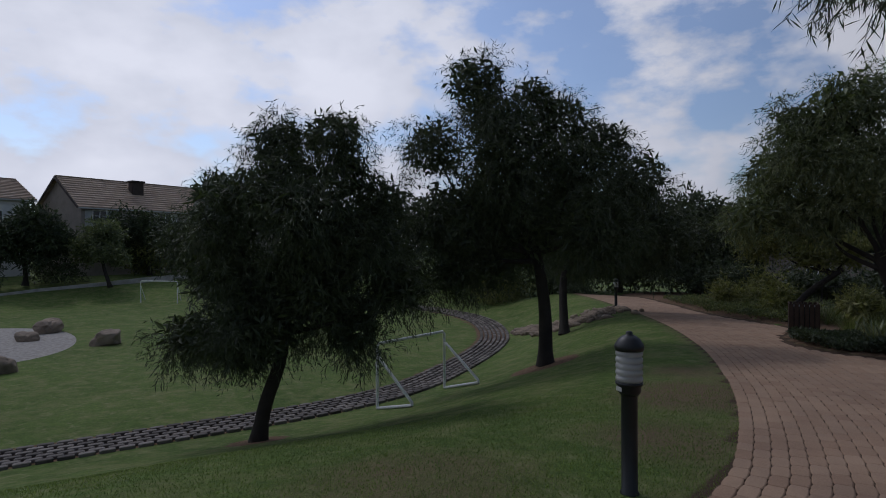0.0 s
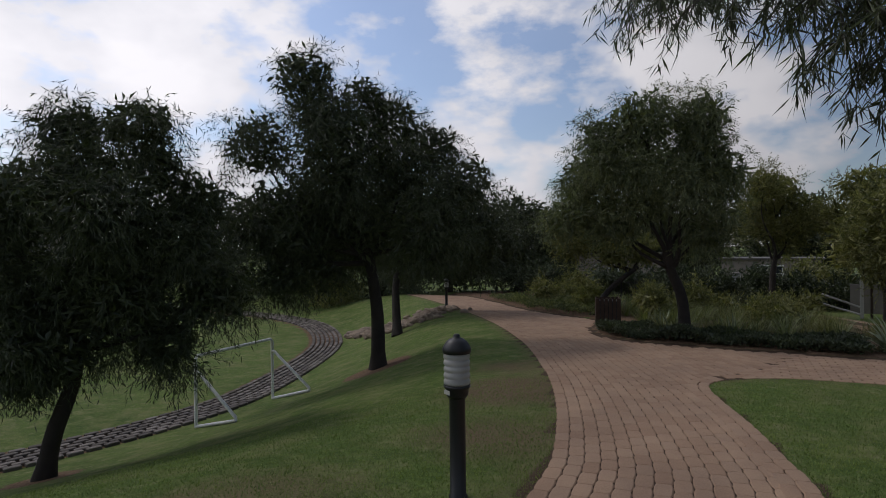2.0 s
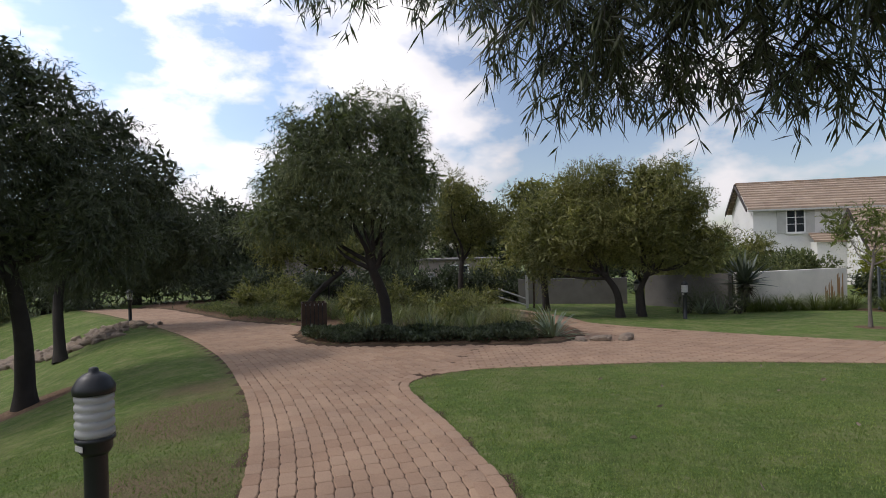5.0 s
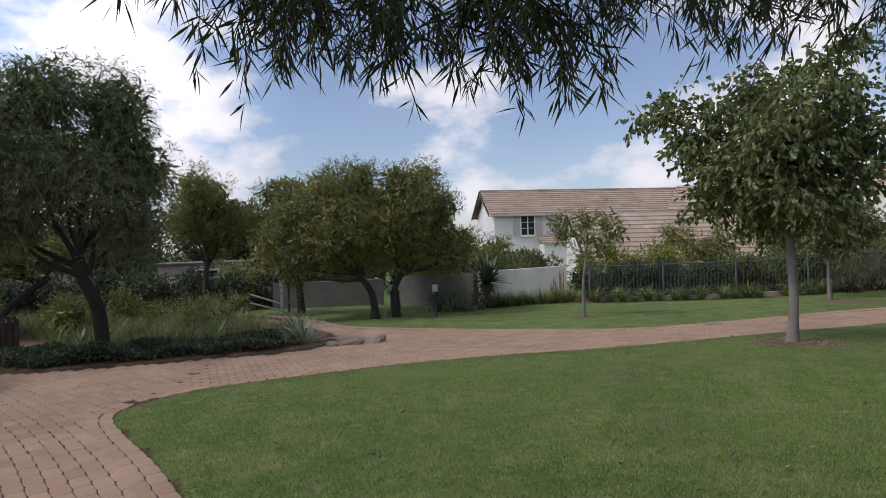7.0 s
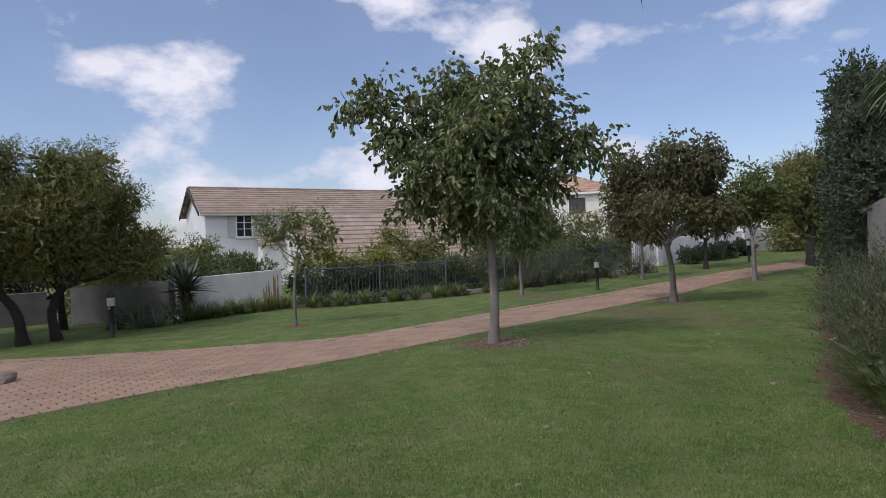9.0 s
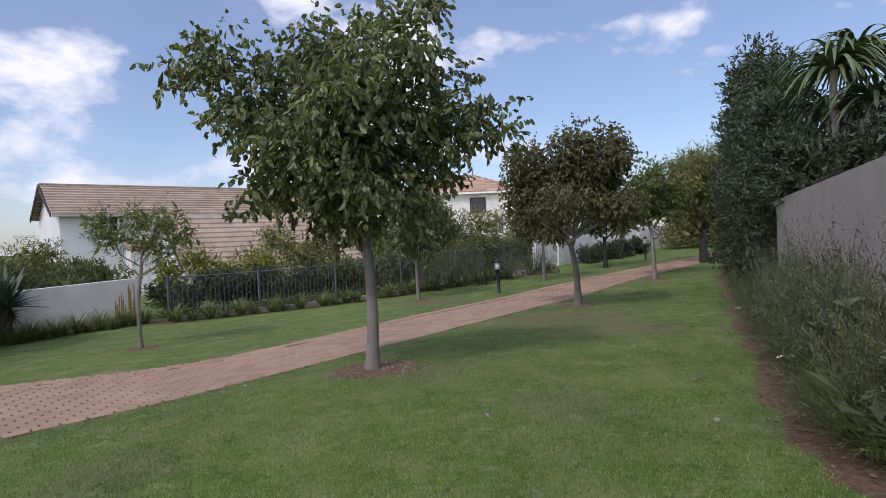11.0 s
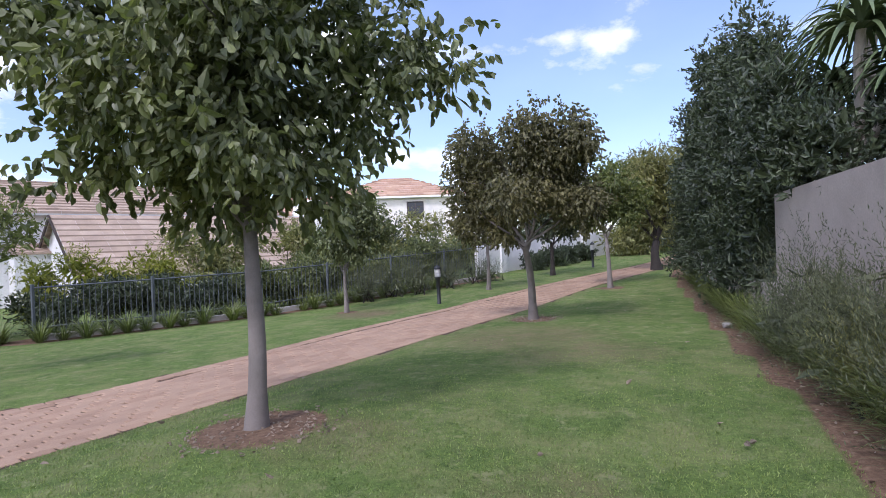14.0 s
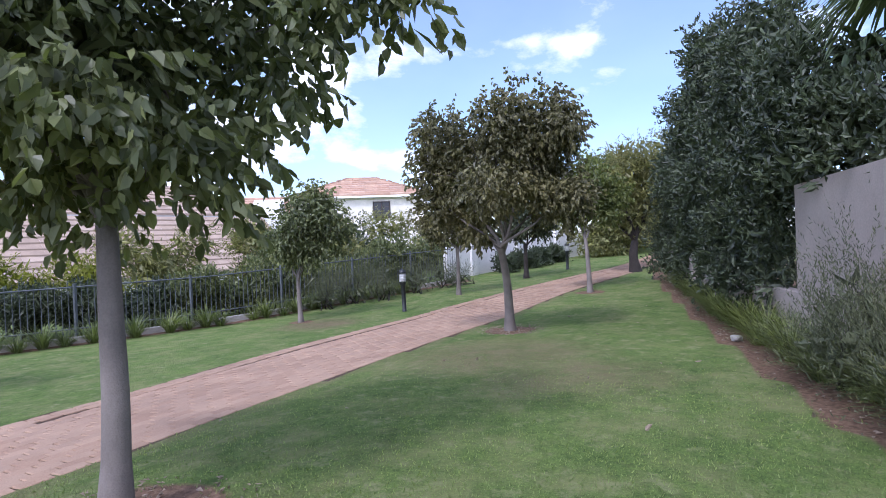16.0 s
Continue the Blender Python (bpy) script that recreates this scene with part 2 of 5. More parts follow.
M_SHUTTER = plain("grey_shutter", (0.50, 0.50, 0.47), 0.6, 0, 20, 0.1, 0.2, 0.003)
M_STEEL = plain("grey_green_steel", (0.095, 0.108, 0.115), 0.5, 0.1, 30, 0.25, 0.15, 0.002)
M_STONE = plain("sandstone", (0.30, 0.235, 0.175), 0.9, 0, 16, 0.4, 1.0, 0.03)
M_GRAVEL = plain("pale_gravel", (0.42, 0.39, 0.35), 0.95, 0, 60, 0.3, 1.0, 0.02)
M_KERB = plain("concrete_kerb", (0.40, 0.38, 0.35), 0.9, 0, 16, 0.25, 0.4, 0.005)
M_ORANGE = plain("rust_stain", (0.40, 0.24, 0.11), 0.9, 0, 16, 0.3, 0.2, 0.003)


def glass_mat(name, color, rough, alpha):
    m, n, l, b = nodes_of(name)
    b.inputs["Base Color"].default_value = (*color, 1)
    b.inputs["Roughness"].default_value = rough
    b.inputs["Transmission Weight"].default_value = alpha
    b.inputs["IOR"].default_value = 1.45
    return m


M_GLASS = glass_mat("window_glass", (0.03, 0.035, 0.04), 0.06, 0.0)
M_LANTERN = glass_mat("ribbed_glass", (0.55, 0.55, 0.53), 0.35, 0.45)


# ---- mesh helpers ----
def mesh_from(name, verts, faces, mat, smooth=False):
    """A mesh from an array of corners and an array of faces that all have the same number of corners."""
    verts, faces = np.asarray(verts, dtype=np.float32), np.asarray(faces, dtype=np.int32)
    me = bpy.data.meshes.new(name)
    me.vertices.add(len(verts))
    me.vertices.foreach_set("co", verts.ravel())
    k = faces.shape[1]
    me.loops.add(faces.size)
    me.loops.foreach_set("vertex_index", faces.ravel())
    me.polygons.add(len(faces))
    me.polygons.foreach_set("loop_start", np.arange(0, faces.size, k, dtype=np.int32))
    me.polygons.foreach_set("loop_total", np.full(len(faces), k, dtype=np.int32))
    me.polygons.foreach_set("use_smooth", np.full(len(faces), smooth))
    me.update(calc_edges=True)
    me.materials.append(mat)
    return me


def part(name, bm, material, parent, label=""):
    """Links a bmesh or mesh as one object under a thing or part (or on its own)."""
    if isinstance(bm, bmesh.types.BMesh):
        me = bpy.data.meshes.new(name)
        bm.to_mesh(me)
        bm.free()
        me.materials.append(material)
    else:
        me = bm
    ob = new(name, me)
    ob.parent = parent
    return tagged(ob, label)


def holder(name, m, label, category, group="", kind=""):
    ob = new(name)
    ob.empty_display_size = 0.1
    ob.matrix_world = m
    return tagged(ob, label, category, group, kind)


def add_box(bm, x0, y0, z0, x1, y1, z1, bevel=0.0):
    r = bmesh.ops.create_cube(bm, size=1)
    for v in r["verts"]:
        v.co = Vector(((x0 + x1) / 2 + v.co.x * (x1 - x0), (y0 + y1) / 2 + v.co.y * (y1 - y0), (z0 + z1) / 2 + v.co.z * (z1 - z0)))
    if bevel:
        edges = list({e for v in r["verts"] for e in v.link_edges})
        bmesh.ops.bevel(bm, geom=edges, offset=bevel, segments=2, affect="EDGES")
    return bm


def box(x0, y0, z0, x1, y1, z1, bevel=0.0):
    return add_box(bmesh.new(), x0, y0, z0, x1, y1, z1, bevel)


def add_lathe(bm, profile, steps=20, cx=0.0, cy=0.0):
    """Turns a profile of (radius, height) about a vertical axis."""
    rings = []
    for r, z in profile:
        rings.append([bm.verts.new((cx + r * math.cos(2 * math.pi * i / steps), cy + r * math.sin(2 * math.pi * i / steps), z)) for i in range(steps)])
    for a, b in zip(rings, rings[1:]):
        for i in range(steps):
            f = bm.faces.new((a[i], a[(i + 1) % steps], b[(i + 1) % steps], b[i]))
            f.smooth = True
    bm.faces.new(rings[0][::-1])
    bm.faces.new(rings[-1])
    return bm


def lathe(profile, steps=20):
    return add_lathe(bmesh.new(), profile, steps)


def tube_arrays(points, radii, sides=8):
    """Corners and faces of a bent, tapering tube."""
    pts = [Vector(p) for p in points]
    verts, faces = [], []
    for i, p in enumerate(pts):
        d = (pts[min(i + 1, len(pts) - 1)] - pts[max(i - 1, 0)]).normalized()
        a = d.orthogonal().normalized() if i == 0 else (a - d * a.dot(d)).normalized()
        b = d.cross(a)
        for k in range(sides):
            u = 2 * math.pi * k / sides
            verts.append(p + (a * math.cos(u) + b * math.sin(u)) * radii[i])
    for i in range(len(pts) - 1):
        for k in range(sides):
            k2 = (k + 1) % sides
            faces.append((i * sides + k, i * sides + k2, (i + 1) * sides + k2, (i + 1) * sides + k))
    return verts, faces


def tubes_mesh(name, tubes, mat):
    verts, faces = [], []
    for points, radii, sides in tubes:
        v, f = tube_arrays(points, radii, sides)
        o = len(verts)
        verts += [tuple(p) for p in v]
        faces += [tuple(i + o for i in q) for q in f]
    return mesh_from(name, verts, faces, mat, True)


def spline(points, step):
    """Points every step metres along a smooth curve through the given ones."""
    p = np.array(points, dtype=float)
    q = np.vstack([2 * p[0] - p[1], p, 2 * p[-1] - p[-2]])
    out = []
    for i in range(1, len(q) - 2):
        for t in np.linspace(0, 1, 24, endpoint=False):
            a, b, c, d = q[i - 1], q[i], q[i + 1], q[i + 2]
            out.append(0.5 * (2 * b + (c - a) * t + (2 * a - 5 * b + 4 * c - d) * t * t + (3 * b - a - 3 * c + d) * t ** 3))
    out.append(p[-1])
    return resample(np.array(out), step)


def resample(c, step):
    s = np.concatenate([[0], np.cumsum(np.linalg.norm(np.diff(c, axis=0), axis=1))])
    n = max(2, int(s[-1] / step) + 1)
    u = np.arange(n) * step
    return np.column_stack([np.interp(u, s, c[:, k]) for k in range(c.shape[1])])


def inside(poly, x, y):
    """Whether points lie in a closed polygon (arrays)."""
    x, y = np.asarray(x), np.asarray(y)
    hit = np.zeros(x.shape, dtype=bool)
    n = len(poly)
    for i in range(n):
        (x0, y0), (x1, y1) = poly[i], poly[(i + 1) % n]
        if y0 == y1:
            continue
        cross = ((y0 > y) != (y1 > y)) & (x < (x1 - x0) * (y - y0) / (y1 - y0) + x0)
        hit ^= cross
    return hit


def away(line, x, y):
    """Distance of points from a line of points (arrays)."""
    x, y = np.asarray(x, dtype=float), np.asarray(y, dtype=float)
    best = np.full(x.shape, 1e9)
    for (x0, y0), (x1, y1) in zip(line, line[1:]):
        dx, dy = x1 - x0, y1 - y0
        t = np.clip(((x - x0) * dx + (y - y0) * dy) / (dx * dx + dy * dy + 1e-9), 0, 1)
        best = np.minimum(best, np.hypot(x - x0 - t * dx, y - y0 - t * dy))
    return best


def soft(a, b, v):
    t = np.clip((v - a) / (b - a), 0, 1)
    return t * t * (3 - 2 * t)


# ---- plan: edges of paths, beds and the sunken field ----
PATH_LEFT = spline([(-0.75, -9), (-0.85, -4), (-0.95, 0), (-1.0, 4), (-1.12, 5.2), (-1.58, 7.1), (-2.25, 9.05), (-3.5, 12), (-5.6, 15.8), (-8.5, 20), (-11.5, 24), (-14.5, 27.5)], 0.2)
LAWN_WEST = spline([(0.38, 9.15), (0.15, 8.75), (0.14, 8.3), (0.3, 7.5), (0.53, 6.55), (0.72, 5.5), (0.86, 4.5), (1.0, 0), (1.05, -4), (1.1, -9)], 0.2)
LAWN_NORTH = spline([(0.38, 9.15), (1.2, 9.62), (3, 9.72), (4.3, 9.7), (6, 9.33), (8, 8.62), (10, 8.2), (12, 8.06), (15, 7.8), (18.8, 7.2), (23, 6.4), (27, 5.15), (30.3, 4.3), (36, 2.8), (45, 1.2)], 0.2)
PATH_NORTH = spline([(2.9, 24.5), (4.1, 21), (4.8, 18), (5, 15.9), (6.5, 13.75), (8.2, 11.95), (9.6, 10.78), (11.5, 10.4), (13.2, 10.24), (15.5, 10.08), (19.5, 9.4), (23.7, 8.2), (27, 7.0), (30.5, 5.6), (36, 4.4), (45, 3)], 0.3)
BED_EDGE = spline([(-12.5, 29), (-9.9, 26.2), (-7.8, 23.3), (-5.7, 20.2), (-4.2, 18.6), (-3.0, 17.6), (-2.55, 16.4), (-2.45, 14.8), (-1.8, 13.2), (-0.3, 12.62), (1.25, 12.5), (2.5, 12.3), (3.5, 12.8), (4.0, 14.5), (3.7, 17), (2.6, 21), (1.5, 24)], 0.25)
PAVED = np.vstack([PATH_LEFT[::4], BED_EDGE[::2], PATH_NORTH[::3], LAWN_NORTH[::-1][::4], LAWN_NORTH[:1], LAWN_WEST[:16:2], LAWN_WEST[16::5], [(1.1, -9)]])
BED = np.vstack([BED_EDGE, [(0, 30), (-12, 34)]])
FIELD = spline([(-14.5, -6), (-12.9, -1), (-11.3, 4.1), (-10.1, 8.6), (-10.5, 12.3), (-13.2, 18.6), (-18.5, 23.6), (-26, 25.5), (-33, 21.5), (-37, 16.5), (-41, 11), (-43.5, 5), (-42, -4), (-32, -12), (-20, -11), (-14.5, -6)], 0.5)
RIGHT_BED = spline([(2.0, 0.2), (5, 1.2), (7.3, 2.3), (8.8, 2.77), (11, 2.93), (15, 3.38), (19.5, 3.75), (23.9, 4.15), (30, 4.4)], 0.3)
RIGHT_SOIL = np.vstack([RIGHT_BED, [(30, 0), (2, -2)]])
FENCE = [(14.3, 17.7), (17.0, 15.9), (21.0, 14.0), (27.4, 11.2)]
TREE_RINGS = [(9.2, 6.95, 0.54), (16.95, 6.66, 0.45), (10.6, 13.5, 0.36), (-6.5, 11.2, 0.75), (-8.6, 5.4, 0.5), (22.6, 5.84, 0.4), (18.9, 12.2, 0.3)]
DRY = [(14.6, 6.3, 2.6, 0.52), (13.4, 5.1, 2.0, 0.46), (-2.1, 7.3, 1.5, 1.0), (-1.7, 5.2, 1.2, 0.75), (-2.7, 8.9, 1.0, 0.7), (-2.6, 2.9, 1.6, 0.6), (18.4, 11.4, 1.6, 0.7), (6.0, 7.0, 1.0, 0.4), (9.2, 6.3, 1.1, 0.45), (4.5, 5.0, 0.8, 0.35), (8.6, 4.4, 1.0, 0.4)]


def height(x, y):
    """Height of the ground: a gently falling park, a bank and a sunken playing field."""
    x, y = np.asarray(x, dtype=float), np.asarray(y, dtype=float)
    base = -0.05 - 0.0057 * np.clip(x, -30, 60) - 0.0314 * np.clip(y, -30, 40) + 0.036 * np.clip(x - 19, 0, 25)
    base = base + 0.17 * np.exp(-((x - 9.2) / 3.4) ** 2 - ((y - 6.4) / 2.1) ** 2)
    base = base + (-0.55 - base) * soft(-18, -34, x)
    near = (x > -60) & (x < 30) & (y > -40) & (y < 50)
    z = base.copy()
    if near.any():
        xn, yn = x[near], y[near]
        d = np.where(inside(FIELD, xn, yn), 0, away(FIELD[::2], xn, yn))
        dp = np.where(inside(np.vstack([PATH_LEFT, [(60, 30), (60, -9)]]), xn, yn), 0, away(PATH_LEFT[::2], xn, yn))
        s = d / np.maximum(np.minimum(d + dp, 9.0), 1e-6)
        s = np.where(dp == 0, 1, s)
        k = soft(0.0, 1.0, s)
        z[near] = -2.0 + (base[near] + 2.0) * k
    return z


GX, GY = np.arange(-56, 48.01, 0.4), np.arange(-14, 38.01, 0.4)
GZ = height(*[g.ravel() for g in np.meshgrid(GX, GY)]).reshape(len(GY), len(GX))


def lie(x, y):
    """The ground's height at many places, from a table."""
    u = np.clip((np.asarray(x, dtype=float) + 56) / 0.4, 0, len(GX) - 1.001)
    v = np.clip((np.asarray(y, dtype=float) + 14) / 0.4, 0, len(GY) - 1.001)
    i, j = u.astype(int), v.astype(int)
    u, v = u - i, v - j
    return (GZ[j, i] * (1 - u) + GZ[j, i + 1] * u) * (1 - v) + (GZ[j + 1, i] * (1 - u) + GZ[j + 1, i + 1] * u) * v


def zat(x, y):
    return float(lie(np.array([x]), np.array([y]))[0])


# ---- ground ----
def axis(fine_lo, fine_hi, step, far):
    core = np.arange(fine_lo, fine_hi + step / 2, step)
    out, v, s = [], fine_hi, step
    while v < far:
        s *= 1.22
        v += s
        out.append(v)
    lo, v, s = [], fine_lo, step
    while v > -far:
        s *= 1.22
        v -= s
        lo.append(v)
    return np.array(lo[::-1] + list(core) + out)


def build_ground():
    gx, gy = axis(-15, 32, 0.2, 1500), axis(-3, 26, 0.2, 1500)
    X, Y = np.meshgrid(gx, gy)
    x, y = X.ravel(), Y.ravel()
    z = height(x, y)
    paved = inside(PAVED, x, y)
    bed = inside(BED, x, y)
    rsoil = inside(RIGHT_SOIL, x, y)
    z = z + np.where(bed & ~paved, 0.05, 0)
    nx, ny = len(gx), len(gy)
    idx = np.arange(nx * ny).reshape(ny, nx)
    faces = np.column_stack([idx[:-1, :-1].ravel(), idx[:-1, 1:].ravel(), idx[1:, 1:].ravel(), idx[1:, :-1].ravel()])
    me = mesh_from("ground", np.column_stack([x, y, z]), faces, M_GROUND, True)
    soil = np.where(bed | rsoil, 1.0, 0.0)
    for cx, cy, r in TREE_RINGS:
        soil = np.maximum(soil, 1 - soft(r * 0.75, r * 1.25, np.hypot(x - cx, y - cy)))
    soil = np.maximum(soil, 1 - soft(0.5, 0.9, away(FENCE, x, y)))
    soil = np.maximum(soil, np.where(x > -27, 1 - soft(0.5, 0.75, away(FIELD, x, y)), 0))
    dry = np.zeros_like(x)
    for cx, cy, r, k in DRY:
        dry = np.maximum(dry, k * (1 - soft(r * 0.2, r, np.hypot(x - cx, y - cy))))
    dry = np.maximum(dry, 0.45 * (1 - soft(0.05, 0.5, away(PATH_LEFT, x, y))))
    dry = np.maximum(dry, 0.4 * (1 - soft(0.05, 0.4, away(LAWN_NORTH, x, y))))
    col = np.column_stack([soil, dry, paved * 1.0, np.ones_like(x)]).astype(np.float32)
    att = me.color_attributes.new("zones", "FLOAT_COLOR", "POINT")
    att.data.foreach_set("color", col.ravel())
    tagged(new("ground", me), "mown green lawn with bare soil beds and dry patches", "ground", kind="structure")


build_ground()


# ---- plants ----
rng = np.random.default_rng(7)


def unit(v):
    return v / np.maximum(np.linalg.norm(v, axis=1, keepdims=True), 1e-9)


def leaf_arrays(pos, way, length, width, broad=False):
    """Folded leaves: each starts at pos and points along way."""
    n = len(pos)
    side = unit(np.cross(way, unit(rng.normal(size=(n, 3)))))
    nrm = np.cross(way, side)
    L, W = length[:, None], width[:, None]
    f = rng.uniform(0.1, 0.35, (n, 1)) * W
    if not broad:
        v = np.stack([pos, pos + way * L * 0.45 - side * W / 2 + nrm * f, pos + way * L - nrm * f * 0.5, pos + way * L * 0.45 + side * W / 2 + nrm * f], axis=1)
        return v.reshape(-1, 3), np.arange(n * 4).reshape(n, 4)
    v = np.stack([pos,
                  pos + way * L * 0.28 - side * W * 0.46 + nrm * f, pos + way * L * 0.66 - side * W * 0.38 + nrm * f * 0.9,
                  pos + way * L - nrm * f * 0.4,
                  pos + way * L * 0.66 + side * W * 0.38 + nrm * f * 0.9, pos + way * L * 0.28 + side * W * 0.46 + nrm * f], axis=1)
    b = np.arange(n)[:, None] * 6
    return v.reshape(-1, 3), np.vstack([b + np.array([0, 1, 2, 3]), b + np.array([0, 3, 4, 5])])


def in_lobes(lobes, n, shell=0.42, squash=0.9):
    """Random places in a set of round lobes, denser towards their rims."""
    lob = np.array(lobes, dtype=float)
    w = lob[:, 3] ** 2
    pick = rng.choice(len(lob), n, p=w / w.sum())
    u = unit(rng.normal(size=(n, 3)))
    r = lob[pick, 3] * rng.random(n) ** shell * rng.uniform(0.85, 1.12, n)
    p = lob[pick, :3] + u * r[:, None] * np.array([1, 1, squash])
    return p, u


def clumps(lobes, k=7, f=0.44):
    """Breaks each lobe into smaller ones, for an uneven outline with gaps."""
    out = []
    for a, b, c, r in lobes:
        for u in unit(rng.normal(size=(k, 3))):
            d = r * rng.uniform(0.45, 0.85)
            out.append((a + u[0] * d, b + u[1] * d, c + u[2] * d * 0.9, r * f * rng.uniform(0.75, 1.2)))
        out.append((a, b, c, r * 0.6))
    return out


def foliage(lobes, mat, n, style, name="crown", size=1.0, floor=None):
    """A mesh of many small leaves on short twigs."""
    per = {"narrow": 9, "olive": 8, "broad": 7, "dense": 6, "far": 5, "spiky": 16}[style]
    k = n // per
    whole = lobes
    lobes = clumps(lobes, 8 if style == 'broad' else 7, 0.37 if style == 'broad' else 0.44)
    p, u = in_lobes(lobes, k, 0.36 if style == "dense" else 0.45)
    drop = {"narrow": -0.1, "olive": 0.15, "broad": -0.35, "dense": 0.35, "far": -0.1, "spiky": 0.9}[style]
    tw = unit(u * 0.8 + rng.normal(size=(k, 3)) * 0.45 + np.array([0, 0, drop]))
    tl = {"narrow": 0.30, "olive": 0.22, "broad": 0.28, "dense": 0.16, "far": 0.30, "spiky": 0.42}[style] * size
    s = np.tile(np.linspace(0.1, 1, per), k)
    pos = np.repeat(p, per, 0) + np.repeat(tw, per, 0) * (s * tl)[:, None]
    if style == "narrow":
        pos[:, 2] -= s ** 2 * 0.10 * size
    m = len(pos)
    hang = {"narrow": -0.6, "olive": 0.05, "broad": -0.75, "dense": 0.3, "far": -0.1, "spiky": 0.5}[style]
    way = unit(np.repeat(tw, per, 0) * 0.6 + rng.normal(size=(m, 3)) * 0.55 + np.array([0, 0, hang]))
    ll, ww = {"narrow": (0.125, 0.0155), "olive": (0.075, 0.02), "broad": (0.095, 0.062), "dense": (0.085, 0.042), "far": (0.20, 0.07), "spiky": (0.04, 0.0075)}[style]
    L = ll * size * rng.uniform(0.65, 1.25, m)
    W = ww * size * rng.uniform(0.75, 1.2, m)
    if floor is not None:
        ok = pos[:, 2] > floor
        pos, way, L, W = pos[ok], way[ok], L[ok], W[ok]
    v, f = leaf_arrays(pos, way, L, W, style in ("broad",))
    # larger leaves deep inside, that close the heart of each lobe
    kk = 40 if style == 'spiky' else n // (20 if style == 'broad' else 9)
    q, _ = in_lobes([(a, b, c, r * 0.72) for a, b, c, r in whole], kk, 0.33)
    if floor is not None:
        q = q[q[:, 2] > floor]
    v2, f2 = leaf_arrays(q, unit(rng.normal(size=(len(q), 3)) + np.array([0, 0, -0.3])), rng.uniform(0.14, 0.26, len(q)) * size, rng.uniform(0.05, 0.09, len(q)) * size)
    return mesh_from(name, np.vstack([v, v2]), np.vstack([f, f2 + len(v)]), mat)


def bent(a, b, sag=0.1, k=6, wob=0.06):
    """A bent line from a to b."""
    a, b = Vector(a), Vector(b)
    out = []
    L = (b - a).length
    ph = random.random() * 6
    for i in range(k):
        t = i / (k - 1)
        p = a.lerp(b, t)
        p.z += -sag * L * math.sin(math.pi * t)
        p += Vector((math.sin(ph + 5 * t), math.cos(ph * 1.3 + 4 * t), 0)) * wob * L * math.sin(math.pi * t)
        out.append(p)
    return out


def tree(base, trunk, lobes, leaf, bark, style, n, label, r0=0.13, size=1.0, group="", name="tree", twigs=26):
    """trunk: further points of the stem from the base upwards; the limbs spread from its last point."""
    x, y = base
    z = zat(x, y) - 0.03
    ob = holder(name, pose(x, y, z), label, "tree", group)
    inv = ob.matrix_world.inverted()

    def link(nm, me):
        o = part(nm, me, None, ob)
        o.matrix_parent_inverse = inv
        return o

    pts = [Vector((x, y, z))] + [Vector(p) for p in trunk]
    line = [Vector(p) for p in spline([tuple(p) for p in pts], 0.18)] if len(pts) > 2 else bent(pts[0], pts[1], 0, 9, 0.02)
    m = len(line)
    radii = [r0 * (1.35 if i == 0 else 1.12 if i == 1 else 1.0 - 0.38 * i / m) for i in range(m)]
    link("trunk", tubes_mesh("trunk", [(line, radii, 12)], bark))
    top = line[-1]
    rt = radii[-1]
    low = sorted(lobes, key=lambda q: -q[3])
    for a, b, c, r in low[:9]:
        start = line[max(0, m - 1 - random.randrange(0, max(1, m // 4)))]
        tubes = [(bent(start, (a, b, c), 0.08, 8, 0.07), [rt * (0.6 - 0.5 * i / 7) for i in range(8)], 8)]
        for _ in range(max(2, twigs // max(1, len(lobes)))):
            u = Vector((random.gauss(0, 1), random.gauss(0, 1), random.gauss(0.3, 0.8))).normalized()
            mid = Vector((a, b, c)).lerp(start, random.uniform(0, 0.45))
            tubes.append((bent(mid, Vector((a, b, c)) + u * r * 0.85, 0.05, 5, 0.1), [rt * 0.22 * (1 - 0.8 * i / 4) for i in range(5)], 5))
        link("limb", tubes_mesh("limb", tubes, bark))
    link("crown", foliage(lobes, leaf, n, style, "crown", size))
    return ob


def shrub(lobes, leaf, style, n, label, size=1.0, name="shrub", group="", category="shrub", bark=None, stems=5):
    a = np.array(lobes)
    x, y = a[:, 0].mean(), a[:, 1].mean()
    z = zat(x, y)
    ob = holder(name, pose(x, y, z), label, category, group)
    inv = ob.matrix_world.inverted()
    tubes = []
    for i in range(stems):
        q = lobes[i % len(lobes)]
        tubes.append((bent((x + random.uniform(-.2, .2), y + random.uniform(-.2, .2), z - 0.03), (q[0], q[1], q[2] + q[3] * 0.3), 0.02, 6, 0.08), [0.022 - 0.003 * k for k in range(6)], 6))
    s = part("stem", tubes_mesh("stem", tubes, bark or M_BARK), None, ob)
    s.matrix_parent_inverse = inv
    c = part("foliage", foliage(lobes, leaf, n, style, "foliage", size, floor=z + 0.02), None, ob)
    c.matrix_parent_inverse = inv
    return ob


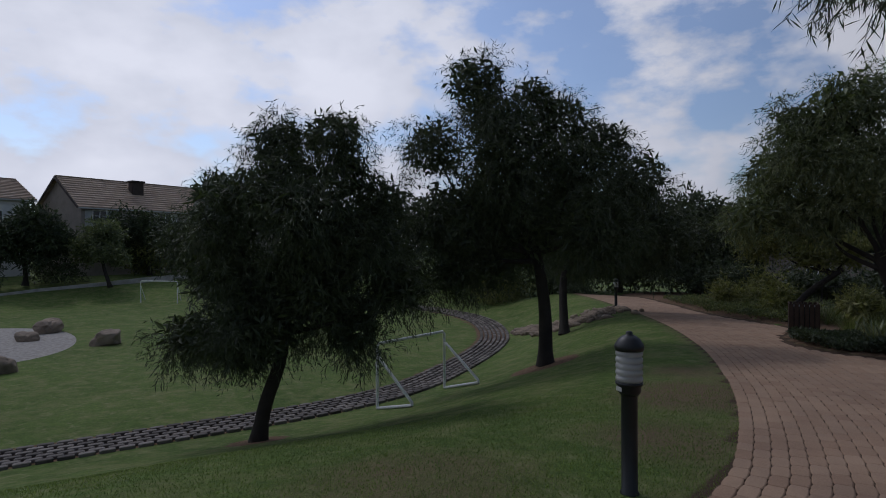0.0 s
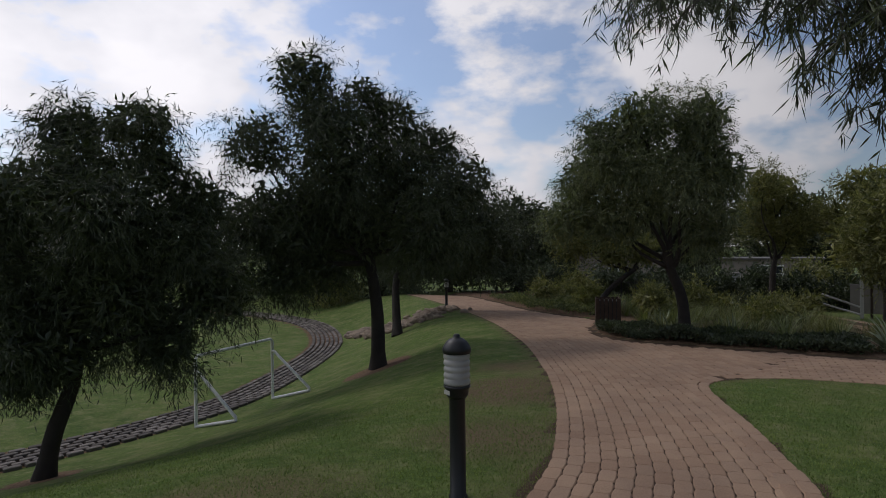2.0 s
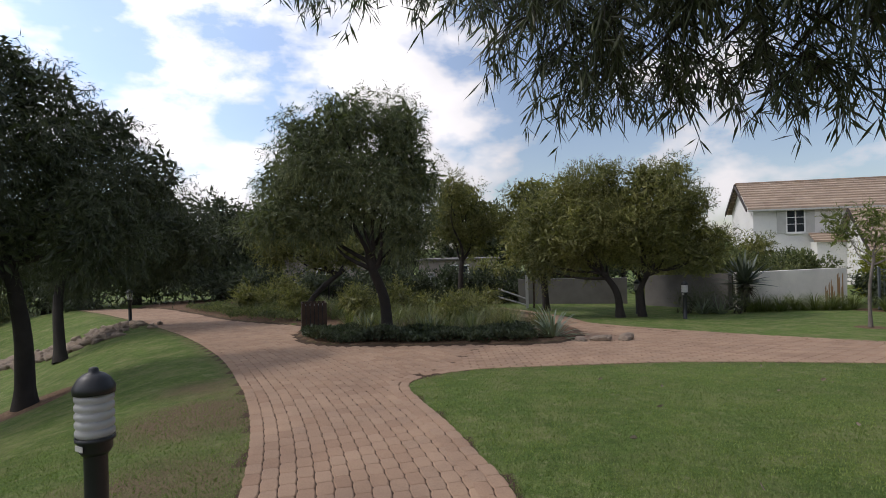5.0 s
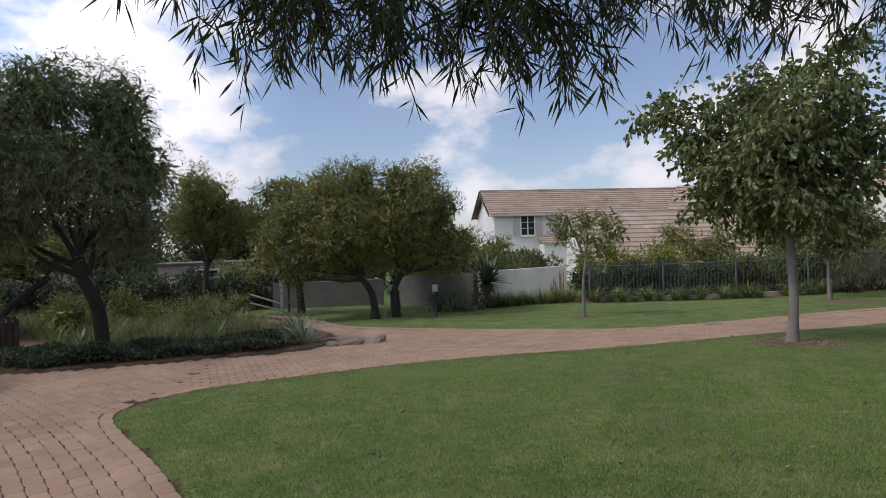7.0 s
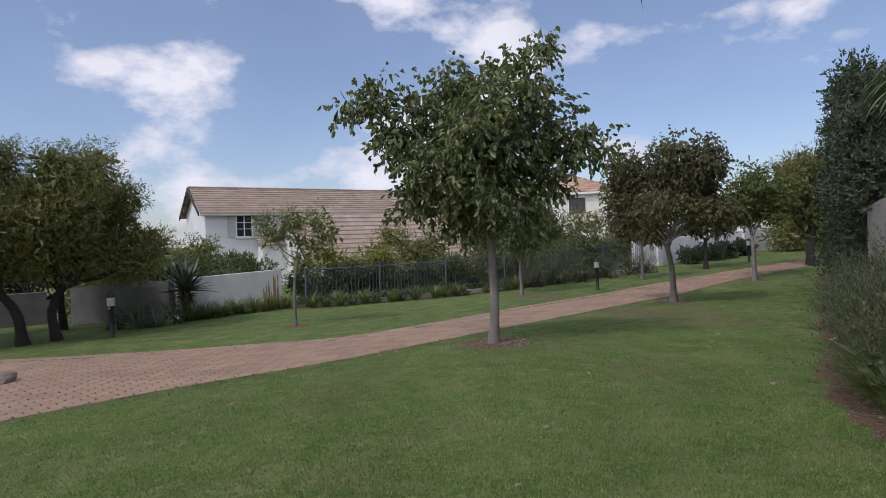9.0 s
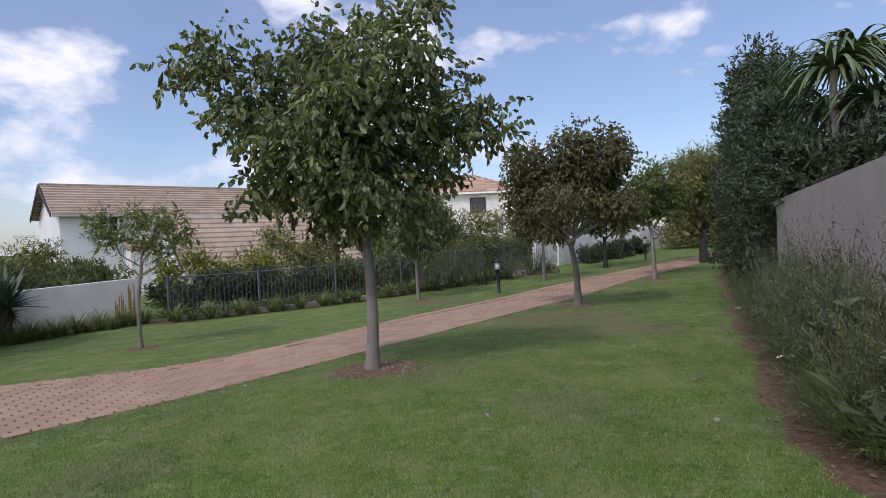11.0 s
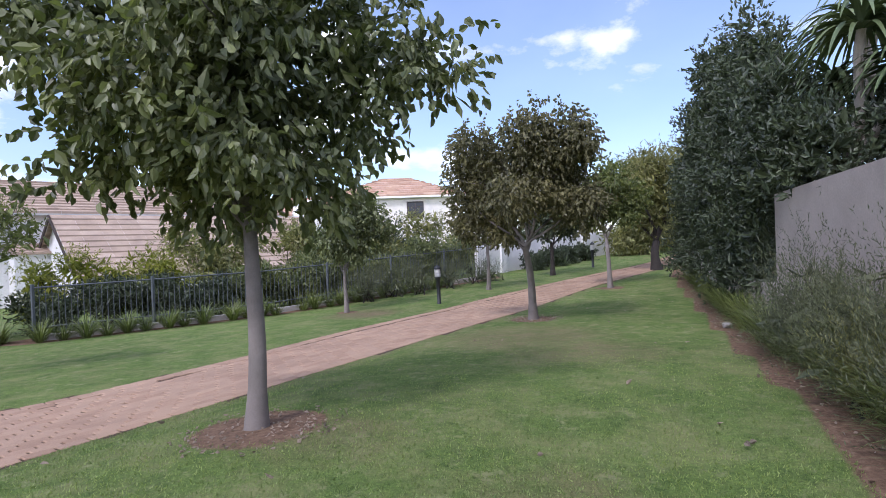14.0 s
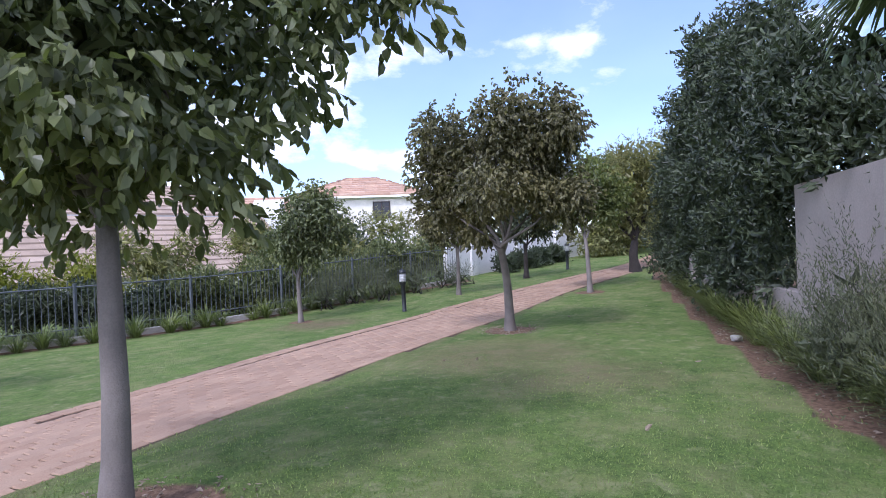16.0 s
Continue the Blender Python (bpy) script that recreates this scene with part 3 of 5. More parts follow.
def blades(n, length, width, spread, droop, radius=0.12, thick=0.0, segs=5, up=0.55):
    """Arching strap leaves that rise from one crown; a thick leaf has a keel."""
    verts, faces = [], []
    for i in range(n):
        az = random.random() * 2 * math.pi
        out = Vector((math.cos(az), math.sin(az), 0))
        side = Vector((-out.y, out.x, 0))
        tilt = random.random() ** 0.7 * spread
        L = length * random.uniform(0.65, 1.1)
        p = out * radius * random.random()
        d = (out * math.sin(tilt) + Vector((0, 0, 1)) * math.cos(tilt)).normalized()
        o = len(verts)
        for k in range(segs + 1):
            t = k / segs
            w = width * (0.7 + 0.6 * t if t < 0.3 else 1.12 * (1 - t) ** 0.6 + 0.02) * 0.5
            keel = Vector((0, 0, -1)) * thick * (1 - t)
            verts += [tuple(p - side * w), tuple(p + keel), tuple(p + side * w)]
            p = p + d * (L / segs)
            d = (d + out * droop * 0.25 + Vector((0, 0, -1)) * droop * (0.15 + t * 0.5)).normalized()
        for k in range(segs):
            a = o + k * 3
            faces += [(a, a + 1, a + 4, a + 3), (a + 1, a + 2, a + 5, a + 4)]
    return verts, faces


def clump(kind, x, y, label, mat, n, length, width, spread, droop, category, group="", thick=0.0, z=None, me=None):
    if me is None:
        v, f = blades(n, length, width, spread, droop, 0.12, thick)
        me = mesh_from(kind, v, f, mat, thick > 0)
    ob = new(kind, me)
    ob.matrix_world = pose(x, y, zat(x, y) if z is None else z, 0, 0, random.uniform(0, 360))
    return tagged(ob, label, category, group)


# ---- trees by the sunken field ----
tree((-8.62, 5.42), [(-8.45, 5.45, -1.1), (-8.15, 5.55, -0.3), (-8.0, 5.6, 0.6)],
     [(-8.24, 5.31, 0.37, 1.0), (-9.1, 5.14, 1.2, 1.0), (-7.77, 5.94, 1.14, 1.1), (-7.52, 6.53, 0.27, 0.75), (-9.57, 4.8, 0.05, 0.66), (-8.52, 4.91, 2.19, 0.86), (-7.52, 5.65, 2.09, 0.91), (-8.55, 5.83, 3.35, 0.62), (-7.57, 6.17, 3.4, 0.6), (-8.1, 5.7, 2.6, 0.8), (-6.9, 7.0, 0.9, 0.7), (-7.07, 6.46, 1.71, 0.75), (-9.81, 4.94, 1.72, 0.6), (-8.7, 5.3, -0.15, 0.62), (-9.34, 5.13, 2.5, 0.5), (-7.0, 6.75, 2.3, 0.62), (-7.35, 6.3, 2.8, 0.55)],
     M_KAREE, M_BARK, "narrow", 88000, "tree with drooping narrow leaves and dark leaning trunk", 0.13, 0.95)
tree((-6.5, 11.25), [(-6.55, 11.3, 0.2), (-6.7, 11.2, 1.5)],
     [(-7.69, 10.26, 5.2, 0.85), (-7.3, 10.4, 4.4, 0.95), (-6.0, 11.5, 3.3, 1.1), (-7.5, 10.8, 2.9, 1.2), (-8.48, 9.84, 3.77, 0.94), (-6.77, 10.33, 3.63, 1.25), (-6.37, 11.61, 4.4, 0.88), (-5.78, 12.46, 3.88, 0.88), (-8.12, 9.98, 2.14, 1.35), (-7.04, 11.41, 2.13, 1.35), (-9.09, 9.39, 1.89, 1.0), (-5.34, 11.35, 2.0, 1.2), (-7.71, 10.66, 1.1, 0.85), (-8.92, 9.37, 0.95, 0.85), (-7.99, 9.82, 0.9, 0.63), (-4.79, 12.06, 3.0, 0.88), (-6.8, 11.2, 5.0, 0.5)],
     M_KAREE, M_BARK, "narrow", 96000, "tall tree with drooping narrow olive leaves, dark trunk", 0.17, 1.0)
tree((-8.75, 16.2), [(-9.0, 16.6, 0.4), (-8.9, 16.9, 1.5)],
     [(-7.75, 18.98, 2.76, 1.46), (-6.57, 19.0, 1.9, 1.28), (-7.71, 18.64, 1.7, 1.3), (-8.68, 18.1, 1.5, 1.28), (-9.23, 17.34, 1.7, 1.46), (-9.0, 17.5, 3.2, 1.2)],
     M_KAREE, M_BARK, "narrow", 36000, "dark tree with narrow leaves leaning over the path", 0.15, 1.4)
for i, (bx, by, h) in enumerate([(-13.5, 31, 5.0), (-17.0, 29.5, 4.4), (-10.3, 34, 4.6), (-21.0, 29, 4.4), (-25, 31, 4.6), (-6.5, 35, 4.4), (-1.5, 37, 4.2), (4.0, 38, 4.2), (10, 38, 4.4), (15, 41, 4.6)]):
    lob = [(bx + random.uniform(-1.8, 1.8), by + random.uniform(-1.2, 1.2), h * random.uniform(0.05, 0.75), random.uniform(1.5, 2.2)) for _ in range(10)] + [(bx, by, h - 1.0, 1.5)]
    tree((bx, by), [(bx + 0.2, by, 0.9)], lob, M_KAREE, M_BARK, "far", 11000, "dark spreading tree beyond the far brick path", 0.18, 1.7, "trees along the far path")

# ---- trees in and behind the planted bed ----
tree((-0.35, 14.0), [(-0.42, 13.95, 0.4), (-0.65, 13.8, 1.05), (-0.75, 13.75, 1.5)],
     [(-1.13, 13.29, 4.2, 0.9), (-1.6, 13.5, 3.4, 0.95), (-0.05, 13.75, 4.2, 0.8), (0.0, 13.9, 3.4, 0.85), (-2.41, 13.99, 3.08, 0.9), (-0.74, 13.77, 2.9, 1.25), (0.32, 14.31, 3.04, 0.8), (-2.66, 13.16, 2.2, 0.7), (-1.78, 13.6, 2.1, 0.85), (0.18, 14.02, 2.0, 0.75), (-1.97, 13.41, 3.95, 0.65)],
     M_GREY_GREEN, M_BARK, "narrow", 60000, "round tree with grey-green narrow leaves and dark trunk", 0.14, 1.0)
tree((-3.2, 18.6), [(-2.7, 18.9, 0.2), (-1.9, 19.3, 0.9)],
     [(-3.82, 18.87, 1.7, 0.8), (-2.59, 19.2, 1.4, 0.7), (-1.79, 19.73, 1.45, 0.7), (-4.0, 18.9, 2.27, 0.73)],
     M_OLIVE, M_BARK, "olive", 11000, "leaning small tree with yellow-green leaves", 0.10, 1.3)
tree((1.95, 21.8), [(2.0, 21.8, 0.6), (2.1, 21.9, 1.2)],
     [(2.21, 22.34, 3.22, 0.97), (3.0, 22.37, 2.52, 0.8), (1.43, 22.21, 2.45, 0.97), (2.47, 22.06, 1.95, 0.85), (1.69, 21.28, 3.42, 0.78)],
     M_OLIVE, M_BARK, "olive", 24000, "tree with olive-green leaves behind the bed", 0.12, 1.1)
OL = "olive-green dense tree with dark trunk on the grass"
tree((6.25, 17.5), [(6.15, 17.5, 0.1), (5.8, 17.7, 0.7)],
     [(4.28, 18.59, 2.27, 1.18), (5.81, 18.4, 2.73, 1.26), (5.25, 18.4, 1.35, 1.15), (3.6, 18.31, 1.45, 0.84), (5.99, 17.71, 3.45, 0.6), (6.3, 18.0, 1.7, 1.0), (4.7, 17.8, 1.7, 1.0), (4.0, 17.9, 0.9, 0.7), (5.4, 17.6, 2.2, 1.1), (5.0, 18.2, 3.2, 0.7)],
     M_OLIVE, M_BARK, "olive", 52000, OL, 0.12, 1.08, "olive trees by the junction")
tree((6.95, 17.6), [(6.9, 17.65, 0.1), (7.2, 17.5, 0.8)],
     [(7.14, 17.26, 2.74, 1.35), (8.37, 17.92, 1.85, 1.0), (6.9, 18.02, 1.5, 1.2), (8.51, 17.19, 1.05, 0.78), (7.88, 17.29, 3.5, 0.55), (7.6, 17.4, 1.5, 1.0), (6.6, 17.3, 2.0, 1.1), (8.2, 17.5, 2.6, 0.9), (7.0, 17.2, 3.3, 0.7), (9.0, 17.4, 1.5, 0.7)],
     M_OLIVE, M_BARK, "olive", 52000, OL, 0.11, 1.08, "olive trees by the junction")
tree((4.75, 20.4), [(4.7, 20.5, 0.3), (4.5, 20.7, 0.9)],
     [(4.47, 21.1, 3.16, 1.06), (3.92, 21.37, 2.22, 0.96), (4.89, 19.84, 1.7, 1.1), (5.8, 20.5, 2.2, 1.1)],
     M_OLIVE, M_BARK, "olive", 26000, OL, 0.13, 1.15, "olive trees by the junction")
tree((8.0, 20.3), [(8.0, 20.3, 0.4)], [(7.8, 20.5, 1.9, 1.2), (8.8, 20.2, 1.5, 1.0), (7.0, 20.6, 2.4, 1.1)], M_OLIVE, M_BARK, "olive", 19000, OL, 0.11, 1.2, "olive trees by the junction")

# ---- trees along the east path ----
tree((10.6, 13.52), [(10.58, 13.5, 0.3), (10.66, 13.45, 1.1)],
     [(10.75, 13.62, 2.0, 0.42), (10.95, 13.0, 1.95, 0.42), (10.25, 13.75, 1.65, 0.4), (11.05, 12.8, 1.6, 0.38), (10.7, 13.4, 1.5, 0.34), (10.2, 14.0, 1.95, 0.34), (11.0, 13.2, 1.35, 0.28)],
     M_LIGHT, M_BARK_PALE, "olive", 3000, "young thin tree with sparse yellow-green leaves", 0.042, 0.95, "", "tree", 40)
tree((9.2, 6.98), [(9.2, 6.94, 0.45), (9.23, 6.98, 1.0), (9.32, 7.08, 1.7)],
     [(9.45, 7.42, 3.73, 0.6), (9.18, 6.35, 3.79, 0.52), (8.81, 7.94, 3.38, 0.65), (8.7, 6.8, 2.9, 0.84), (9.8, 6.39, 3.08, 0.61), (8.4, 8.0, 2.86, 0.56), (9.2, 7.87, 2.25, 0.65), (9.87, 7.03, 2.25, 0.65), (9.75, 6.15, 2.54, 0.5), (9.34, 7.44, 1.75, 0.4), (9.33, 6.53, 1.72, 0.42), (8.15, 8.3, 3.6, 0.38), (9.6, 6.29, 4.2, 0.28), (9.72, 5.6, 2.8, 0.34), (9.78, 5.45, 2.5, 0.26), (8.45, 7.9, 2.02, 0.36), (8.1, 8.8, 3.5, 0.24), (9.1, 7.0, 3.0, 0.9), (9.1, 7.0, 2.1, 0.7), (8.7, 6.75, 2.1, 0.5), (8.5, 7.4, 2.5, 0.6)],
     M_BROAD, M_BARK_PALE, "broad", 17000, "broad-leaved tree with grey trunk in a ring of bare soil", 0.078, 1.0, "", "tree", 60)
tree((16.95, 6.66), [(16.8, 6.65, 0.5), (16.35, 6.65, 1.25)],
     [(16.29, 7.54, 2.9, 0.7), (16.07, 6.48, 3.05, 0.7), (16.22, 5.7, 2.95, 0.67), (16.55, 7.81, 2.19, 0.67), (16.17, 6.57, 2.1, 0.83), (17.2, 6.0, 2.23, 0.61), (16.62, 7.14, 1.55, 0.42), (16.3, 5.7, 1.9, 0.55), (16.45, 7.25, 2.5, 0.72), (16.5, 6.2, 2.6, 0.7)],
     M_RUST, M_BARK_PALE, "broad", 27000, "rounded tree with rusty green leaves in bare soil", 0.085, 0.8)
tree((22.6, 5.84), [(22.75, 5.9, 0.8), (23.1, 6.0, 1.4)],
     [(23.06, 5.86, 2.86, 0.75), (23.24, 5.61, 2.18, 0.75), (23.02, 6.25, 1.95, 0.58), (23.55, 5.27, 2.49, 0.58), (22.98, 6.49, 2.3, 0.58)],
     M_LIGHT, M_BARK_PALE, "broad", 6500, "slender young tree with light green leaves", 0.07, 1.1)
tree((18.9, 12.2), [(18.85, 12.2, 0.3), (18.8, 12.15, 0.8)],
     [(19.0, 11.92, 2.1, 0.75), (18.8, 12.45, 1.45, 0.6), (19.46, 11.56, 1.71, 0.6), (18.92, 11.93, 1.2, 0.5)],
     M_BROAD, M_BARK_PALE, "broad", 6500, "young broad-leaved tree on the grass verge", 0.06, 1.0, "verge trees")
tree((23.25, 9.66), [(23.1, 9.6, 0.6), (23.05, 9.6, 1.1)], [(23.01, 9.66, 2.22, 0.85), (23.41, 9.36, 1.66, 0.63), (22.69, 10.03, 1.69, 0.63)],
     M_RUST, M_BARK_PALE, "broad", 6000, "young tree with rusty leaves on the grass verge", 0.065, 1.1, "verge trees")
tree((27.4, 8.5), [(27.4, 8.5, 0.6), (27.35, 8.5, 1.2)], [(27.21, 8.35, 2.31, 0.96), (28.06, 8.15, 1.9, 0.75), (27.23, 8.97, 1.8, 0.64)],
     M_KAREE, M_BARK, "broad", 6000, "dark-trunked tree on the grass verge", 0.09, 1.2, "verge trees")
tree((27.9, 4.85), [(27.8, 4.9, 0.6), (27.9, 4.8, 1.1)],
     [(27.8, 5.11, 3.6, 1.0), (26.94, 5.44, 3.0, 0.92), (27.88, 4.41, 2.72, 1.1), (27.85, 4.99, 2.0, 0.9), (27.62, 3.92, 3.6, 0.92), (28.4, 5.6, 2.2, 0.8)],
     M_OLIVE, M_BARK, "olive", 16000, "dark forked tree with grey-green crown beside the path", 0.18, 1.6)
for i, (bx, by, h) in enumerate([(36, 1.5, 4.0), (39, 5.5, 4.4), (33, 0.5, 4.2), (42, 9.5, 4.0)]):
    lob = [(bx + random.uniform(-1.6, 1.6), by + random.uniform(-1.2, 1.2), random.uniform(1.2, h), random.uniform(1.0, 1.5)) for _ in range(7)]
    tree((bx, by), [(bx, by, 1.0)], lob, M_OLIVE, M_BARK, "far", 5000, "distant olive-green tree at the end of the path", 0.15, 1.0, "trees at the path end")

# ---- tree whose drooping branches hang over the path ----
def overhang():
    x, y = 3.0, -1.6
    z = zat(x, y) - 0.03
    ob = holder("tree", pose(x, y, z), "tree with long drooping narrow leaves over the path", "tree")
    inv = ob.matrix_world.inverted()
    top = Vector((2.7, -1.2, 2.3))
    t = part("trunk", tubes_mesh("trunk", [(bent((x, y, z), top, 0, 8, 0.05), [0.2 - 0.008 * i for i in range(8)], 12)], M_BARK), None, ob)
    t.matrix_parent_inverse = inv
    ends = [(0.95, 2.95, 2.35), (1.45, 3.0, 2.3), (2.0, 2.9, 2.4), (0.75, 2.8, 2.5), (1.2, 2.7, 2.5), (2.5, 2.7, 2.5), (2.7, 2.35, 2.35), (3.05, 2.15, 2.4), (1.8, 2.6, 2.6), (3.2, 1.6, 2.6), (2.9, 1.9, 2.45), (1.6, 2.8, 2.2), (0.0, 3.6, 2.95), (-0.2, 4.2, 3.3), (0.6, 3.6, 2.9), (0.9, 4.1, 3.1), (0.3, 3.05, 2.72), (1.5, 3.9, 3.0), (1.15, 3.1, 2.25), (0.9, 3.1, 2.35)]
    pos, way = [], []
    for e in ends:
        e = Vector(e)
        line = bent(top, e, -0.12, 9, 0.05)
        tubes = [(line, [0.05 * (1 - 0.85 * i / 8) for i in range(9)], 7)]
        for _ in range(80):
            a = Vector(line[random.randrange(6, 9)]) + Vector((random.gauss(0, 0.12), random.gauss(0, 0.12), random.gauss(0, 0.06)))
            d = Vector((random.gauss(0, 0.8), random.gauss(0, 0.8), -0.35)).normalized()
            L = random.uniform(0.18, 0.42)
            tw = []
            p = a
            for k in range(6):
                tw.append(p.copy())
                p = p + d * (L / 5)
                d = (d + Vector((0, 0, -0.22))).normalized()
            tubes.append((tw, [0.0035 * (1 - 0.12 * k) for k in range(6)], 4))
            for k in range(21):
                q = tw[random.randrange(1, 6)]
                pos.append(tuple(q + Vector((random.gauss(0, .012), random.gauss(0, .012), random.gauss(0, .012)))))
                way.append((d.x * 0.6 + random.gauss(0, 0.45), d.y * 0.6 + random.gauss(0, 0.45), -0.75 + random.gauss(0, 0.35)))
        o = part("branch", tubes_mesh("branch", tubes, M_BARK), None, ob)
        o.matrix_parent_inverse = inv
    pos, way = np.array(pos), unit(np.array(way))
    ok = pos[:, 2] > 1.9
    pos, way = pos[ok], way[ok]
    m = len(pos)
    v, f = leaf_arrays(pos, way, rng.uniform(0.07, 0.13, m), rng.uniform(0.007, 0.0115, m))
    o = part("leaves", mesh_from("leaves", v, f, M_KAREE), None, ob, "long narrow drooping leaves")
    o.matrix_parent_inverse = inv


overhang()


# ---- lamps, bin, goals, stones ----
def bollard(x, y, lean=0.0, label="black path lamp with domed cap and ribbed glass lantern", z=None, size=1.0):
    ob = holder("bollard_lamp", pose(x, y, zat(x, y) - 0.02 if z is None else z, lean, lean, random.uniform(0, 360)) @ Matrix.Scale(size, 4), label, "lamp", "path lamps")
    part("post", lathe([(0.062, 0), (0.062, 0.03), (0.052, 0.04), (0.052, 0.66), (0.058, 0.67)], 24), M_DARK, ob)
    part("collar", lathe([(0.058, 0.665), (0.075, 0.69), (0.075, 0.725), (0.088, 0.735), (0.088, 0.752)], 24), M_DARK, ob)
    part("name_plate", box(-0.032, -0.079, 0.694, 0.032, -0.074, 0.722, 0.002), M_SHUTTER, ob, "small pale plate")
    prof = []
    for k in range(5):
        z0 = 0.752 + k * 0.041
        prof += [(0.078, z0), (0.087, z0 + 0.012), (0.087, z0 + 0.029), (0.078, z0 + 0.041)]
    part("lantern_glass", lathe(prof, 28), M_LANTERN, ob, "frosted ribbed glass")
    part("reflector", lathe([(0.03, 0.752), (0.035, 0.85), (0.03, 0.955)], 14), M_WHITE, ob)
    part("cap", lathe([(0.092, 0.957), (0.095, 0.985), (0.088, 1.0), (0.07, 1.03), (0.045, 1.05), (0.022, 1.058), (0.022, 1.072), (0.016, 1.08), (0.004, 1.082)], 28), M_DARK, ob, "dark domed cap")
    return ob


bollard(-1.42, 3.74, 0.0, "black path lamp with domed cap and ribbed glass lantern", None, 1.04)
bollard(20.2, 10.08, 1.2)
bollard(-8.85, 20.2)
bollard(30.3, 7.45)
bollard(7.75, 16.6)
bollard(7.15, 18.5)


def bin_box():
    x, y = -2.28, 15.75
    ob = holder("litter_bin", pose(x, y, zat(x, y), 0, 0, 12) @ Matrix.Scale(1.13, 4), "dark brown timber-slat litter bin beside the planted bed", "bin")
    part("liner", box(-0.235, -0.235, 0.06, 0.235, 0.235, 0.58), M_DARK, ob)
    for side in range(4):
        for k in range(6):
            c = -0.225 + k * 0.09
            bm = box(c - 0.037, -0.27, 0.03, c + 0.037, -0.245, 0.66, 0.005)
            bmesh.ops.rotate(bm, verts=bm.verts, cent=(0, 0, 0), matrix=Matrix.Rotation(side * math.pi / 2, 3, "Z"))
            part("slat", bm, M_WOOD, ob)
    for z0 in (0.14, 0.55):
        bm = box(-0.244, -0.244, z0, 0.244, 0.244, z0 + 0.05)
        part("band", bm, M_DARK, ob)


bin_box()


def goal(a, b, back, h, label):
    """A small football goal of white tubes: front posts at a and b, stays back by the vector back."""
    za, zb = zat(*a), zat(*b)
    ob = holder("football_goal", pose(*a, za), label, "goal", "football goals")
    inv = ob.matrix_world.inverted()
    A, B, K = Vector((*a, za + 0.02)), Vector((*b, zb + 0.02)), Vector((*back, 0))
    up = Vector((0, 0, h))
    r = 0.032
    u = (B - A).normalized()
    front = [A, A + up * 0.96, A + up + u * 0.06, B + up - u * 0.06, B + up * 0.96, B]
    bars = [("front_frame", front)]
    for q in (A, B):
        g = q + K
        g.z = zat(g.x, g.y) + 0.03
        bars += [("stay", [q + up * 0.8, q + up * 0.79 + K * 0.06, g + Vector((0, 0, 0.06)), g]), ("base_bar", [q, (q + g) / 2, g])]
    for nm, pts in bars:
        o = part(nm, tubes_mesh(nm, [(pts, [r] * len(pts), 10)], M_WHITE), None, ob)
        o.matrix_parent_inverse = inv


goal((-8.92, 8.45), (-8.97, 10.7), (1.08, -0.08), 1.36, "small white tubular goal straddling the block channel")
goal((-38.6, 15.9), (-36.8, 17.4), (-0.8, 0.6), 1.45, "small white tubular goal across the sunken lawn")


def rock(x, y, sx, sy, sz, label, seed, mat=None, sink=0.12, name="boulder", group="boulders on the lawn"):
    bm = bmesh.new()
    bmesh.ops.create_icosphere(bm, subdivisions=4, radius=1)
    for v in bm.verts:
        p = v.co * 1.15 + Vector((seed * 3.1, seed * 1.7, seed))
        k = 1 + 0.38 * noise.noise(p) + 0.14 * noise.noise(p * 2.7) + 0.05 * noise.noise(p * 7)
        q = v.co * k
        q.x, q.y, q.z = (math.copysign(abs(c) ** 0.75, c) for c in q)
        v.co = Vector((q.x * sx, q.y * sy, q.z * sz + 0.25 * q.x * sz))
    ob = part(name, bm, mat or M_STONE, None)
    ob.matrix_world = pose(x, y, zat(x, y) + sz * (1 - sink * 2) * 0.75, 0, 0, seed * 67)
    return tagged(ob, label, "rock", group)


rock(-23.4, 8.4, 0.48, 0.4, 0.34, "large angular brown boulder on mown grass", 1)
rock(-28.5, 8.0, 0.62, 0.45, 0.38, "long tan boulder on pale gravel", 2)
rock(-26.5, 6.7, 0.38, 0.32, 0.24, "small dark boulder on pale gravel", 3)
rock(-20.3, 4.5, 0.34, 0.3, 0.3, "brown boulder at the gravel edge", 4)
rock(4.0, 12.5, 0.22, 0.13, 0.08, "flat tan stone at the path edge", 5, None, 0.2, "edge_stone", "edge stones")
rock(4.52, 12.45, 0.17, 0.12, 0.1, "rounded tan stone at the path edge", 6, None, 0.2, "edge_stone", "edge stones")
rock(3.6, 12.5, 0.14, 0.1, 0.06, "small tan stone at the path edge", 7, None, 0.2, "edge_stone", "edge stones")
rock(15.6, 3.25, 0.09, 0.07, 0.05, "small grey stone in the bare soil", 8, M_KERB, 0.1, "edge_stone", "edge stones")


